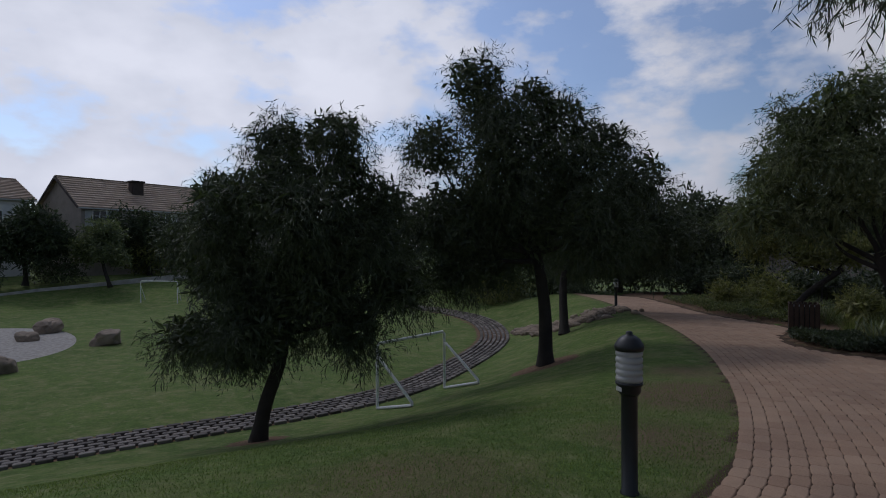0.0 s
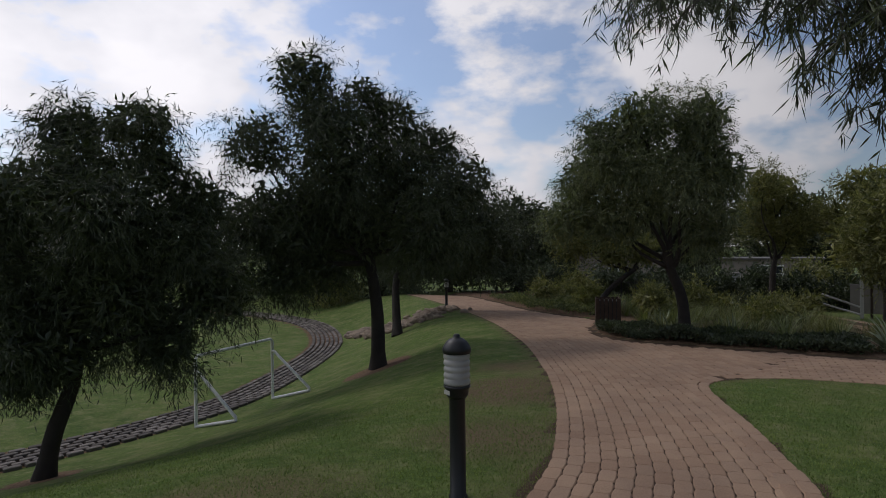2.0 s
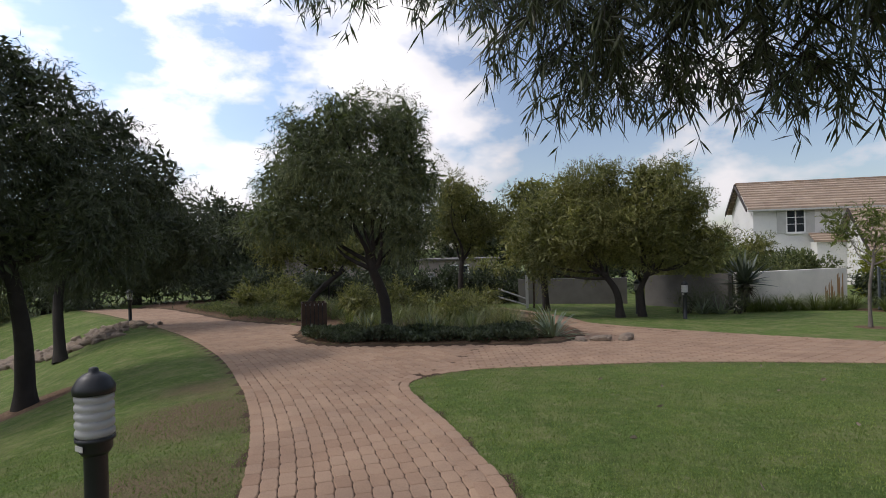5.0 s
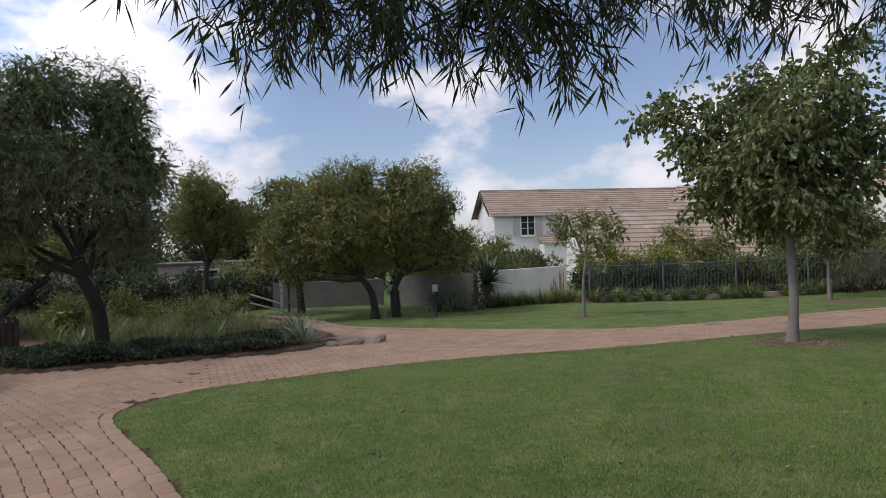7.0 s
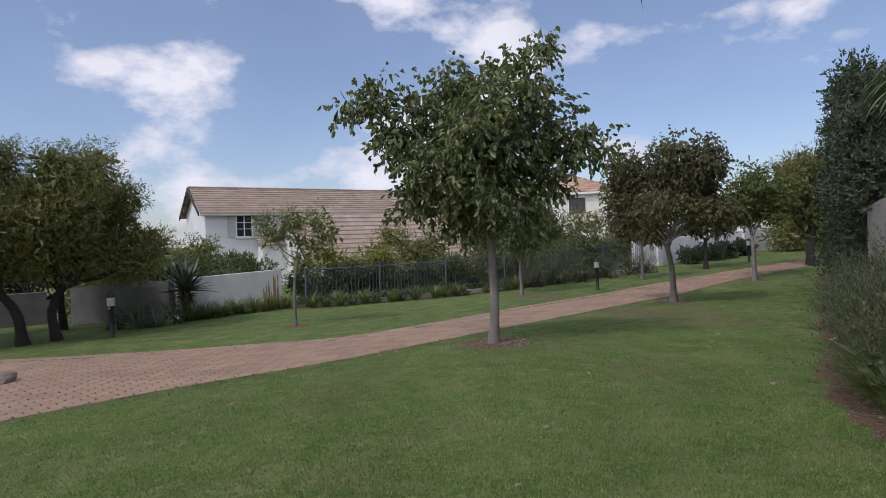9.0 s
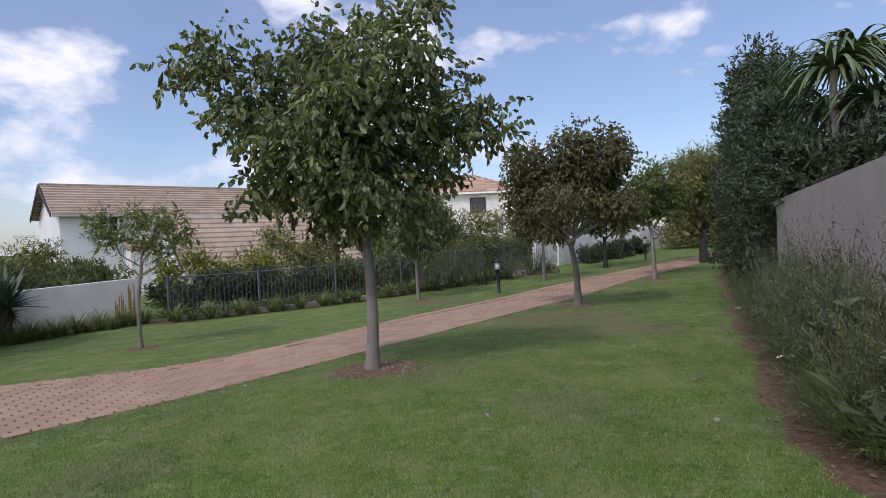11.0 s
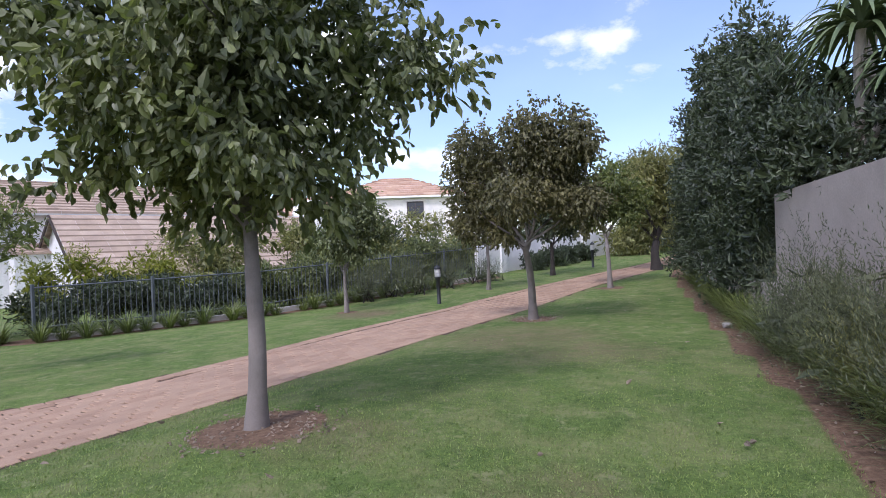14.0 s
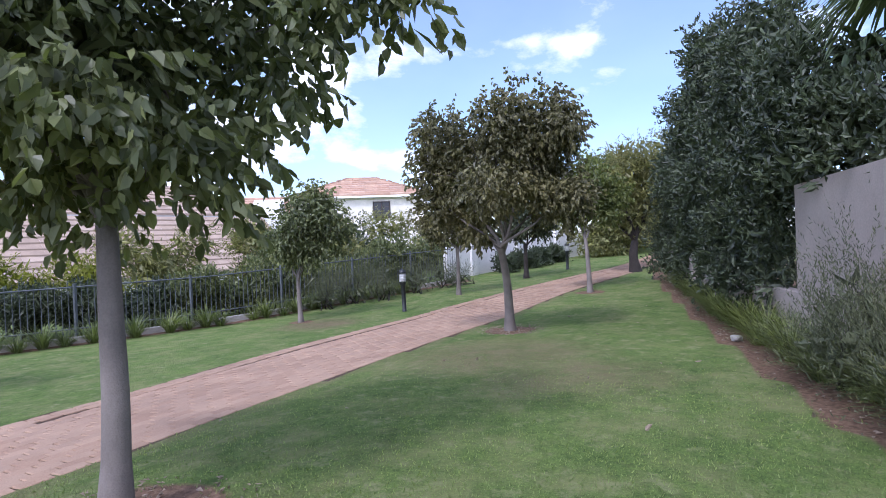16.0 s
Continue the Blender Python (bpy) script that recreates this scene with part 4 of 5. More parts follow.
def gravel():
    bm = bmesh.new()
    rings = 10
    prev = None
    c = bm.verts.new((-27.5, 4.0, -1.955))
    for k in range(1, rings + 1):
        ring = []
        for i in range(72):
            a = 2 * math.pi * i / 72
            r = k / rings * (1 + 0.05 * math.sin(3 * a + 1))
            ring.append(bm.verts.new((-27.5 + 5.6 * r * math.cos(a), 4.0 + 4.7 * r * math.sin(a), -1.955 - (0.05 if k == rings else 0.012 * (k % 2)))))
        for i in range(72):
            j = (i + 1) % 72
            if prev:
                bm.faces.new((prev[i], ring[i], ring[j], prev[j]))
            else:
                bm.faces.new((c, ring[i], ring[j]))
        prev = ring
    tagged(part("gravel_bed", bm, M_GRAVEL, None), "raked pale gravel patch on the sunken lawn", "gravel", kind="structure")


gravel()


# ---- walls ----
def wall_run(name, pts, h, thick, mat, label, cap=0.0, base=-0.15, top=None):
    """A straight-sided wall along a line of points, its foot following the ground."""
    bm = bmesh.new()
    for (x0, y0), (x1, y1) in zip(pts, pts[1:]):
        n = max(2, int(math.hypot(x1 - x0, y1 - y0) / 0.8) + 1)
        ux, uy = x1 - x0, y1 - y0
        L = math.hypot(ux, uy)
        nx, ny = -uy / L * thick / 2, ux / L * thick / 2
        rows = []
        for i in range(n):
            t = i / (n - 1)
            x, y = x0 + ux * t, y0 + uy * t
            zb = zat(x, y) + base
            zt = (top[0] + (top[1] - top[0]) * t) if top else zat(x, y) + h
            rows.append([bm.verts.new(q) for q in ((x - nx, y - ny, zb), (x + nx, y + ny, zb), (x + nx, y + ny, zt), (x - nx, y - ny, zt))])
        for a, b in zip(rows, rows[1:]):
            for k in range(4):
                bm.faces.new((a[k], a[(k + 1) % 4], b[(k + 1) % 4], b[k]))
        bm.faces.new(rows[0][::-1])
        bm.faces.new(rows[-1])
    bmesh.ops.recalc_face_normals(bm, faces=bm.faces)
    return tagged(part(name, bm, mat, None), label, "wall", kind="structure")


wall_run("wall_white", [(14.12, 18.87), (10.6, 19.1)], 1.25, 0.22, M_WALL, "cream plastered garden wall", top=(0.56, 0.48))
# the cream wall runs on here; its shade is painted as dark plaster
wall_run("wall_white_return", [(10.48, 19.15), (8.9, 22.0)], 1.2, 0.22, M_WALL_DARK, "plastered garden wall with shade in its colour", top=(0.46, 0.3))
wall_run("wall_right", [(5.0, 1.19), (15.12, 2.506)], 2.1, 0.22, M_WALL_DIM, "taupe plastered boundary wall, shade in its colour", top=(2.02, 1.76))
wall_run("wall_low", [(15.13, 2.51), (25.0, 3.8)], 0.66, 0.2, M_WALL_DIM, "low taupe plastered boundary wall, shade in its colour")
for px, py in ((18.25, 2.92), (21.25, 3.31), (24.2, 3.7)):
    wall_run("wall_pier", [(px - 0.14, py - 0.02), (px + 0.14, py + 0.02)], 0.86, 0.34, M_WALL_DIM, "plastered pier of the low wall")
wall_run("wall_far", [(28.2, 11.8), (38.0, 8.4), (46.0, 5.6)], 1.25, 0.2, M_HOUSE, "white plastered wall at the path end")
for px, py in ((29.8, 11.25), (33.0, 10.1), (36.5, 8.9)):
    wall_run("wall_far_pier", [(px - 0.18, py + 0.06), (px + 0.18, py - 0.06)], 1.45, 0.4, M_HOUSE, "white plastered wall pier")
# tree shade is put into this wall's grey
wall_run("wall_grey", [(8.6, 23.2), (4.6, 24.6)], 1.0, 0.22, M_WALL_DARK, "grey plastered wall behind the trees, tree shade in its colour")
for k in range(11):
    x = 14.0 - k * 0.055 + random.uniform(-0.015, 0.015)
    y = 18.87 + (14.12 - x) * 0.0653 - 0.112
    top = random.uniform(-0.35, 0.25) + (0.25 if k < 4 else 0)
    wall_run("wall_stain", [(x, y), (x - random.uniform(0.03, 0.06), y + 0.003)], 0.9, 0.006, M_ORANGE, "rust-coloured streak on the plaster", base=0.05, top=(min(top, 0.42), min(top, 0.42) - 0.08))


# ---- steel fence ----
def fence():
    ob = holder("fence", pose(FENCE[0][0], FENCE[0][1], 0), "dark steel picket fence on a low concrete kerb", "fence")
    inv = ob.matrix_world.inverted()

    def link(nm, me, label=""):
        o = part(nm, me, None, ob, label)
        o.matrix_parent_inverse = inv
        return o

    line = resample(np.array(FENCE, dtype=float), 0.125)
    bm = bmesh.new()
    add_box(bm, -0.009, -0.009, 0, 0.009, 0.009, 1.18)
    for v in bm.verts:
        if v.co.z > 1:
            v.co.x *= 0.4
            v.co.y *= 0.4
    picket = bpy.data.meshes.new("picket")
    bm.to_mesh(picket)
    bm.free()
    picket.materials.append(M_STEEL)
    bm = box(-0.03, -0.03, -0.1, 0.03, 0.03, 1.3, 0.004)
    post = bpy.data.meshes.new("post")
    bm.to_mesh(post)
    bm.free()
    post.materials.append(M_STEEL)
    rails = ([], [])
    for i, (x, y) in enumerate(line):
        z = zat(x, y)
        for k, h in enumerate((0.3, 1.22)):
            rails[k].append((x, y, z + h))
        if i % 20 == 0:
            o = link("post", post)
            o.matrix_basis = pose(x, y, z)
        else:
            o = link("picket", picket)
            o.matrix_basis = pose(x, y, z + 0.18)
    for r in rails:
        link("rail", tubes_mesh("rail", [(r, [0.018] * len(r), 6)], M_STEEL))


fence()
wall_run("fence_kerb", [(x - 0.04, y - 0.22) for x, y in FENCE], 0.14, 0.14, M_KERB, "pale concrete kerb under the fence")


# ---- houses ----
def roof_slope(w, depth, rise, courses, hip0=0.0, hip1=0.0):
    """Stepped tile courses of one roof slope, from the eave (y = 0) up to the ridge (y = depth, z = rise)."""
    verts, faces = [], []
    for k in range(courses):
        t0, t1 = k / courses, (k + 1.25) / courses
        t1 = min(t1, 1.0)
        xs = np.arange(0, w, 0.9)
        for x0 in xs:
            x1 = min(x0 + 0.895, w)
            a0, a1 = max(x0, hip0 * t0), min(x1, w - hip1 * t0)
            b0, b1 = max(x0, hip0 * t1), min(x1, w - hip1 * t1)
            if a1 - a0 < 0.05:
                continue
            b0, b1 = min(b0, a1), max(b1, a0)
            o = len(verts)
            lift = 0.10 + random.uniform(-0.006, 0.006)
            for x, t, dz in ((a0, t0, lift), (a1, t0, lift), (b1, t1, 0.012), (b0, t1, 0.012)):
                verts.append((x, depth * t, rise * t + dz))
            for x in (a0, a1):
                verts.append((x, depth * t0, rise * t0 - 0.02))
            faces += [(o, o + 1, o + 2, o + 3), (o + 4, o + 5, o + 1, o)]
    return verts, faces


def slope_part(ob, w, depth, rise, courses, m, mat, hip0=0.0, hip1=0.0):
    v, f = roof_slope(w, depth, rise, courses, hip0, hip1)
    o = tagged(part("roof_slope", mesh_from("roof_slope", v, f, mat), None, ob), "overlapping roof tiles", kind="stuff")
    o.matrix_local = m
    return o


def gable_body(length, d0, d1, eave, ridge, foot):
    """Walls of a block with gables at both ends."""
    bm = bmesh.new()
    mid = (d0 + d1) / 2
    prof = [(d0, foot), (d1, foot), (d1, eave), (mid, ridge), (d0, eave)]
    rings = [[bm.verts.new((x, y, z)) for y, z in prof] for x in (0, length)]
    bm.faces.new(rings[0])
    bm.faces.new(rings[1][::-1])
    for i in range(5):
        bm.faces.new((rings[0][i], rings[1][i], rings[1][(i + 1) % 5], rings[0][(i + 1) % 5]))
    bmesh.ops.recalc_face_normals(bm, faces=bm.faces)
    return bm


def window(ob, u, z, w, h, y=0.0, shutters=True, frame_mat=None, turn=0.0):
    """A framed sash window with bars, set on the wall plane y."""
    M = pose(u, y, z, 0, 0, turn)
    g = part("window", box(-0.0, -0.005, 0, w, 0.02, h), M_GLASS, ob, "dark window panes")
    g.matrix_local = M
    fm = frame_mat or M_WHITE
    for x0, z0, x1, z1 in ((-0.07, -0.07, w + 0.07, 0), (-0.07, h, w + 0.07, h + 0.07), (-0.07, 0, 0, h), (w, 0, w + 0.07, h), (w / 2 - 0.03, 0, w / 2 + 0.03, h)):
        o = part("window_frame", box(x0, -0.06, z0, x1, 0.01, z1, 0.006), fm, g)
    for zb in (h * 0.36, h * 0.68):
        part("glazing_bar", box(0, -0.03, zb - 0.015, w, -0.006, zb + 0.015), fm, g)
    part("window_sill", box(-0.12, -0.12, -0.13, w + 0.12, 0.01, -0.072, 0.006), fm, g)
    if shutters:
        for x0 in (-0.07 - w * 0.55, w + 0.07):
            bm = box(x0, -0.05, -0.05, x0 + w * 0.55, -0.005, h + 0.05, 0.005)
            o = part("shutter", bm, M_SHUTTER, ob, "grey louvred shutter")
            o.matrix_local = M
            for k in range(int(h / 0.09)):
                part("slat", box(x0 + 0.05, -0.062, 0.02 + k * 0.09, x0 + w * 0.55 - 0.05, -0.052, 0.07 + k * 0.09), M_SHUTTER, o)


def barge(ob, x, d0, d1, eave, ridge, over=0.25):
    mid = (d0 + d1) / 2
    k = (ridge - eave) / (mid - d0)
    for s in (-1, 1):
        y0 = mid + s * (mid - d0 + over)
        bm = bmesh.new()
        q = [(x - 0.06, y0, eave - over * k - 0.16), (x - 0.06, y0, eave - over * k + 0.04), (x - 0.06, mid, ridge + 0.04), (x - 0.06, mid, ridge - 0.18)]
        a = [bm.verts.new(p) for p in q]
        b = [bm.verts.new((p[0] + 0.06, p[1], p[2])) for p in q]
        bm.faces.new(a)
        bm.faces.new(b[::-1])
        for i in range(4):
            bm.faces.new((a[i], b[i], b[(i + 1) % 4], a[(i + 1) % 4]))
        bmesh.ops.recalc_face_normals(bm, faces=bm.faces)
        part("bargeboard", bm, M_TRIM, ob, "dark timber bargeboard")


def gable_house(name, m, length, depth, eave, ridge, foot, mat, tile, label, group="houses", courses=11):
    ob = holder(name, m, label, "house", group)
    part("wall", gable_body(length, 0, depth, eave, ridge, foot), mat, ob)
    k = (ridge - eave) / (depth / 2)
    run, rise = depth / 2 + 0.35, ridge - eave + 0.35 * k
    slope_part(ob, length + 0.7, run, rise, courses, pose(-0.35, -0.35, eave - 0.35 * k + 0.02), tile)
    slope_part(ob, length + 0.7, run, rise, courses, pose(length + 0.35, depth + 0.35, eave - 0.35 * k + 0.02, 0, 0, 180), tile)
    part("ridge_cap", box(-0.36, depth / 2 - 0.1, ridge + 0.0, length + 0.36, depth / 2 + 0.1, ridge + 0.11, 0.03), tile, ob)
    part("gutter", box(-0.36, -0.46, eave - 0.35 * k - 0.1, length + 0.36, -0.36, eave - 0.35 * k + 0.0, 0.02), M_SHUTTER, ob)
    barge(ob, -0.36, 0, depth, eave, ridge)
    return ob


def white_house():
    ob = gable_house("house", pose(20.0, 33.6, 0, 0, 0, -18.5), 17, 5.6, 3.45, 5.0, -2.2, M_HOUSE, M_TILE, "white two-storey house with brown tiled gable roof")
    window(ob, 1.75, 1.95, 0.85, 1.2)
    # lower wing in front, with its own gable
    o = part("wing_wall", gable_body(13.0, -5.2, 0.6, 0.55, 3.05, -2.2), M_HOUSE, ob)
    o.location = (4.3, 0, 0)
    k = 2.5 / 2.9
    slope_part(ob, 13.6, 3.3, 3.3 * k, 11, pose(4.0, -5.6, 0.55 - 0.4 * k + 0.02), M_TILE)
    slope_part(ob, 13.6, 3.3, 3.3 * k, 11, pose(17.6, 1.0, 0.55 - 0.4 * k + 0.02, 0, 0, 180), M_TILE)
    barge(ob, 4.0, -5.2, 0.6, 0.55, 3.05)
    # cross roof further along
    slope_part(ob, 5.0, 3.0, 1.9, 8, pose(11.5, -0.4, 3.3), M_TILE, 2.4, 0.0)
    # small porch roof by the window
    slope_part(ob, 1.7, 1.2, 0.5, 4, pose(2.7, -1.3, 1.35), M_TILE)
    part("porch_wall", box(2.9, -1.1, -2.2, 4.3, 0.0, 1.35), M_HOUSE, ob)


def red_house():
    ob = holder("house", pose(42.3, 27.9, 0, 0, 0, math.degrees(math.atan2(-0.894, 0.447))), "pale house with terracotta hipped roof beyond the shrubs", "house", "houses")
    part("wall", box(0, 0, -1, 9.5, 8, 4.75), M_WALL, ob)
    slope_part(ob, 10.3, 4.4, 1.75, 9, pose(-0.4, -0.4, 4.7), M_TILE_RED, 4.2, 4.2)
    slope_part(ob, 8.8, 4.4, 1.75, 9, pose(-0.4, 8.4, 4.7, 0, 0, -90), M_TILE_RED, 4.3, 4.3)
    slope_part(ob, 8.8, 4.4, 1.75, 9, pose(9.9, -0.4, 4.7, 0, 0, 90), M_TILE_RED, 4.3, 4.3)
    slope_part(ob, 10.3, 4.4, 1.75, 9, pose(9.9, 8.4, 4.7, 0, 0, 180), M_TILE_RED, 4.2, 4.2)
    part("eave_board", box(-0.42, -0.42, 4.55, 9.92, 8.42, 4.68), M_WHITE, ob)
    window(ob, 5.6, 3.2, 1.1, 1.0, 0.0, False, M_TRIM)
    window(ob, 1.6, 3.2, 1.0, 1.0, 0.0, False, M_TRIM)
    part("wing_wall", box(-5.5, 1.0, -1, 0, 7, 3.6), M_HOUSE, ob)
    slope_part(ob, 6.2, 3.6, 1.6, 8, pose(-6.0, 0.7, 3.55), M_TILE_RED, 1.5, 0)
    o = part("porch_gable", gable_body(2.0, -1.5, 1.0, 3.4, 4.6, -1), M_HOUSE, ob)
    o.location = (-2.6, 0, 0)


def field_houses():
    ob = gable_house("house", pose(-51.1, 16.6, 0, 0, 0, 97.5), 20, 6.8, 5.05, 7.45, -1.2, M_WALL_DIM, M_TILE, "two-storey house with brown tiled roof and chimney across the field", "houses", 13)
    window(ob, 0.9, 3.35, 1.0, 1.25)
    window(ob, 6.5, 3.35, 1.0, 1.25)
    window(ob, 11.0, 3.35, 1.0, 1.25)
    window(ob, 2.0, 0.6, 1.2, 1.3, 0, False)
    window(ob, 7.5, 0.6, 1.2, 1.3, 0, False)
    part("chimney", box(5.0, 1.6, 5.9, 6.0, 2.3, 7.35, 0.04), M_TRIM, ob, "dark brick chimney")
    part("chimney_cap", box(4.9, 1.5, 7.35, 6.1, 2.4, 7.5, 0.03), M_TRIM, ob)
    ob2 = gable_house("house", pose(-52.25, -6.1, 0, 0, 0, 97.5), 20.5, 6.8, 5.6, 7.3, -1.2, M_HOUSE, M_TILE, "white two-storey house with tiled roof across the field", "houses", 13)
    for u in (8.0, 12.5, 17.5):
        window(ob2, u, 3.2, 1.1, 1.3, 0, False)
        window(ob2, u, 0.5, 1.1, 1.5, 0, False)


white_house()
red_house()
field_houses()
wall_run("terrace_wall", [(-46.5, -4), (-45.5, 12), (-43.0, 24), (-36, 33)], 0.22, 0.25, M_KERB, "low pale wall along the far terrace")


def grey_sheds():
    for x, y, w, d, h, rz in ((2.6, 30.5, 4.0, 3.5, 1.9, -8), (-4.5, 33.5, 4.5, 3.5, 2.2, 10)):
        ob = holder("outbuilding", pose(x, y, zat(x, y), 0, 0, rz), "pale grey outbuilding behind the trees", "building", "outbuildings")
        part("wall", box(-w / 2, 0, -0.2, w / 2, d, h), M_WALL_DIM, ob)
        part("roof_slab", box(-w / 2 - 0.15, -0.15, h, w / 2 + 0.15, d + 0.15, h + 0.08, 0.02), M_WALL_DARK, ob)
        window(ob, -0.4, 0.6, 0.9, 1.0, 0.0, False)


grey_sheds()



def back_fence():
    """A low dark picket fence behind the planted bed."""
    line = resample(np.array([(-3.2, 25.3), (1.0, 25.5), (4.3, 24.9)]), 0.14)
    ob = holder("picket_fence", pose(*line[0], zat(*line[0])), "low dark steel picket fence behind the planted bed", "fence")
    inv = ob.matrix_world.inverted()
    bm = box(-0.008, -0.008, 0.06, 0.008, 0.008, 0.98)
    picket = bpy.data.meshes.new("picket")
    bm.to_mesh(picket)
    bm.free()
    picket.materials.append(M_DARK)
    for x, y in line:
        o = part("picket", picket, None, ob)
        o.matrix_parent_inverse = inv
        o.matrix_basis = pose(x, y, zat(x, y))
    for h in (0.14, 0.9):
        o = part("rail", tubes_mesh("rail", [([(x, y, zat(x, y) + h) for x, y in line], [0.014] * len(line), 6)], M_DARK), None, ob)
        o.matrix_parent_inverse = inv
    for x, y in line[::14]:
        o = part("post", box(-0.025, -0.025, -0.1, 0.025, 0.025, 1.02), M_DARK, ob)
        o.matrix_parent_inverse = inv
        o.matrix_basis = pose(x, y, zat(x, y))


def meter_box(x, y, w, d, h, label):
    ob = holder("meter_box", pose(x, y, zat(x, y), 0, 0, -6), label, "utility box", "utility boxes")
    part("body", box(-w / 2, 0, -0.05, w / 2, d, h, 0.012), M_SHUTTER, ob)
    part("door", box(-w / 2 + 0.04, -0.02, 0.12, w / 2 - 0.04, 0.004, h - 0.08, 0.006), M_SHUTTER, ob)
    part("lid", box(-w / 2 - 0.03, -0.05, h, w / 2 + 0.03, d + 0.03, h + 0.05, 0.012), M_KERB, ob)


def gate_frame():
    x, y = 4.42, 22.0
    ob = holder("gate", pose(x, y, zat(x, y), 0, 0, -8), "weathered timber gate posts with slanting rails", "gate")
    part("post", box(-0.05, -0.05, -0.1, 0.05, 0.05, 1.2, 0.008), M_SHUTTER, ob)
    part("post", box(0.22, 0.1, -0.1, 0.29, 0.17, 1.05, 0.008), M_WOOD, ob)
    for z0, z1 in ((0.72, 0.35), (0.42, 0.12)):
        part("rail", tubes_mesh("rail", [([(-0.05, 0, z1), (-0.55, 0.05, (z0 + z1) / 2), (-1.05, 0.1, z0)], [0.03] * 3, 8)], M_SHUTTER), None, ob)


back_fence()
meter_box(2.05, 25.9, 0.62, 0.4, 1.06, "pale grey utility box behind the planted bed")
meter_box(1.05, 26.1, 0.36, 0.3, 1.3, "tall pale grey utility box behind the planted bed")
gate_frame()

# ---- far planting that closes the view ----
for i, (x, y, r) in enumerate([(-19, 27.5, 1.5), (-15.5, 28.5, 1.4), (-9.0, 30.5, 1.3), (-6, 27, 0.9), (-2, 28.5, 1.1), (1.0, 27.0, 1.1), (4.5, 27.0, 1.2), (-4.0, 29.5, 1.2), (6.8, 26.0, 1.1), (-48, 20, 1.7), (-47, 14, 1.5), (-48, 9, 1.7), (-44.5, 26, 1.8), (-40, 30, 2.0), (-33, 31, 2.0), (8, 33, 1.8), (14, 30, 1.8), (12, 26, 1.5), (33, 14.5, 1.3), (36, 12, 1.2), (31, 17, 1.8)]):
    z = zat(x, y)
    shrub([(x + random.uniform(-r, r), y + random.uniform(-r, r) * 0.6, z + r * random.uniform(0.3, 1.0), r * random.uniform(0.7, 1.0)) for _ in range(6)], M_HEDGE if i % 3 else M_OLIVE, "far", 3200, "dense dark green shrub in the distance", 1.0, "shrub", "distant shrubs")
S_OAK = "small dark tree on the far grass slope"
tree((-44.0, 16.1), [(-44.4, 15.9, 0.0), (-44.6, 15.8, 0.8)], [(-44.52, 15.87, 1.98, 1.5), (-45.4, 15.08, 1.4, 1.15), (-43.3, 16.0, 1.2, 0.95), (-44.32, 15.94, 2.7, 1.0)], M_GREY_GREEN, M_BARK, "far", 8000, S_OAK, 0.14, 1.4)
tree((-47.5, 12.0), [(-47.4, 12.0, 0.6)], [(-47.03, 12.02, 3.1, 1.7), (-48.25, 11.0, 2.38, 1.9), (-46.0, 12.9, 2.4, 1.3), (-47.06, 12.6, 1.5, 1.4), (-48.5, 9.3, 2.6, 1.6), (-47.5, 14.0, 2.4, 1.5)], M_HEDGE, M_BARK, "far", 13000, "dark spreading tree before the far house", 0.18, 1.6)
tree((-47.6, 20.3), [(-47.6, 20.3, 0.8)], [(-48.3, 20.9, 2.2, 2.2), (-46.5, 20.4, 3.0, 2.0), (-48.2, 18.5, 3.0, 1.9), (-47.3, 22.5, 1.8, 1.9), (-46.5, 24.5, 2.6, 2.0)], M_HEDGE, M_BARK, "far", 15000, "dark spreading tree before the far house", 0.18, 1.6)

# ---- shrubs behind the fence and by the white wall ----
def row(points, r, h, leaf, style, n, label, size=1.0, group="", lob=6):
    for x, y in points:
        z = zat(x, y)
        q = [(x + random.uniform(-r, r) * 0.7, y + random.uniform(-r, r) * 0.7, z + random.uniform(0.25, 0.85) * h, r * random.uniform(0.5, 0.75)) for _ in range(lob)]
        shrub(q, leaf, style, n, label, size, "shrub", group)


row([(15.2, 18.4), (16.3, 17.5), (17.3, 17.0), (18.5, 16.4)], 0.75, 1.15, M_HEDGE, "dense", 4200, "dark green shrub growing through the steel fence", 1.1, "fence shrubs")
row([(19.6, 15.9), (20.6, 15.4), (21.8, 14.9), (22.6, 14.4)], 0.85, 1.5, M_BROAD, "dense", 4600, "dense green shrub behind the steel fence", 1.2, "fence shrubs")
row([(23.8, 13.9), (25.2, 13.2), (26.4, 12.6)], 0.9, 1.7, M_BROAD, "dense", 4600, "green shrub behind the steel fence", 1.3, "fence shrubs")
row([(17.0, 18.6), (18.2, 18.0), (15.8, 19.8)], 0.9, 2.1, M_YELLOW, "olive", 4200, "feathery yellow-green shrub behind the fence", 1.3, "yellow shrubs")
row([(20.5, 18.2), (22.5, 17.2), (24.5, 16.2), (26.5, 15.4), (28.3, 14.4)], 1.3, 2.7, M_OLIVE, "olive", 5200, "tall olive-green shrub before the far house", 1.6, "tall shrubs")
row([(11.2, 20.4), (12.4, 20.3), (13.5, 20.2), (12.0, 21.5)], 0.95, 1.9, M_BROAD, "dense", 5200, "leafy green shrub rising over the garden wall", 1.2, "wall shrubs")
row([(9.9, 22.5), (10.8, 23.5), (13.5, 23.0)], 1.1, 2.4, M_OLIVE, "olive", 5200, "olive-green shrub behind the garden wall", 1.5, "wall shrubs")
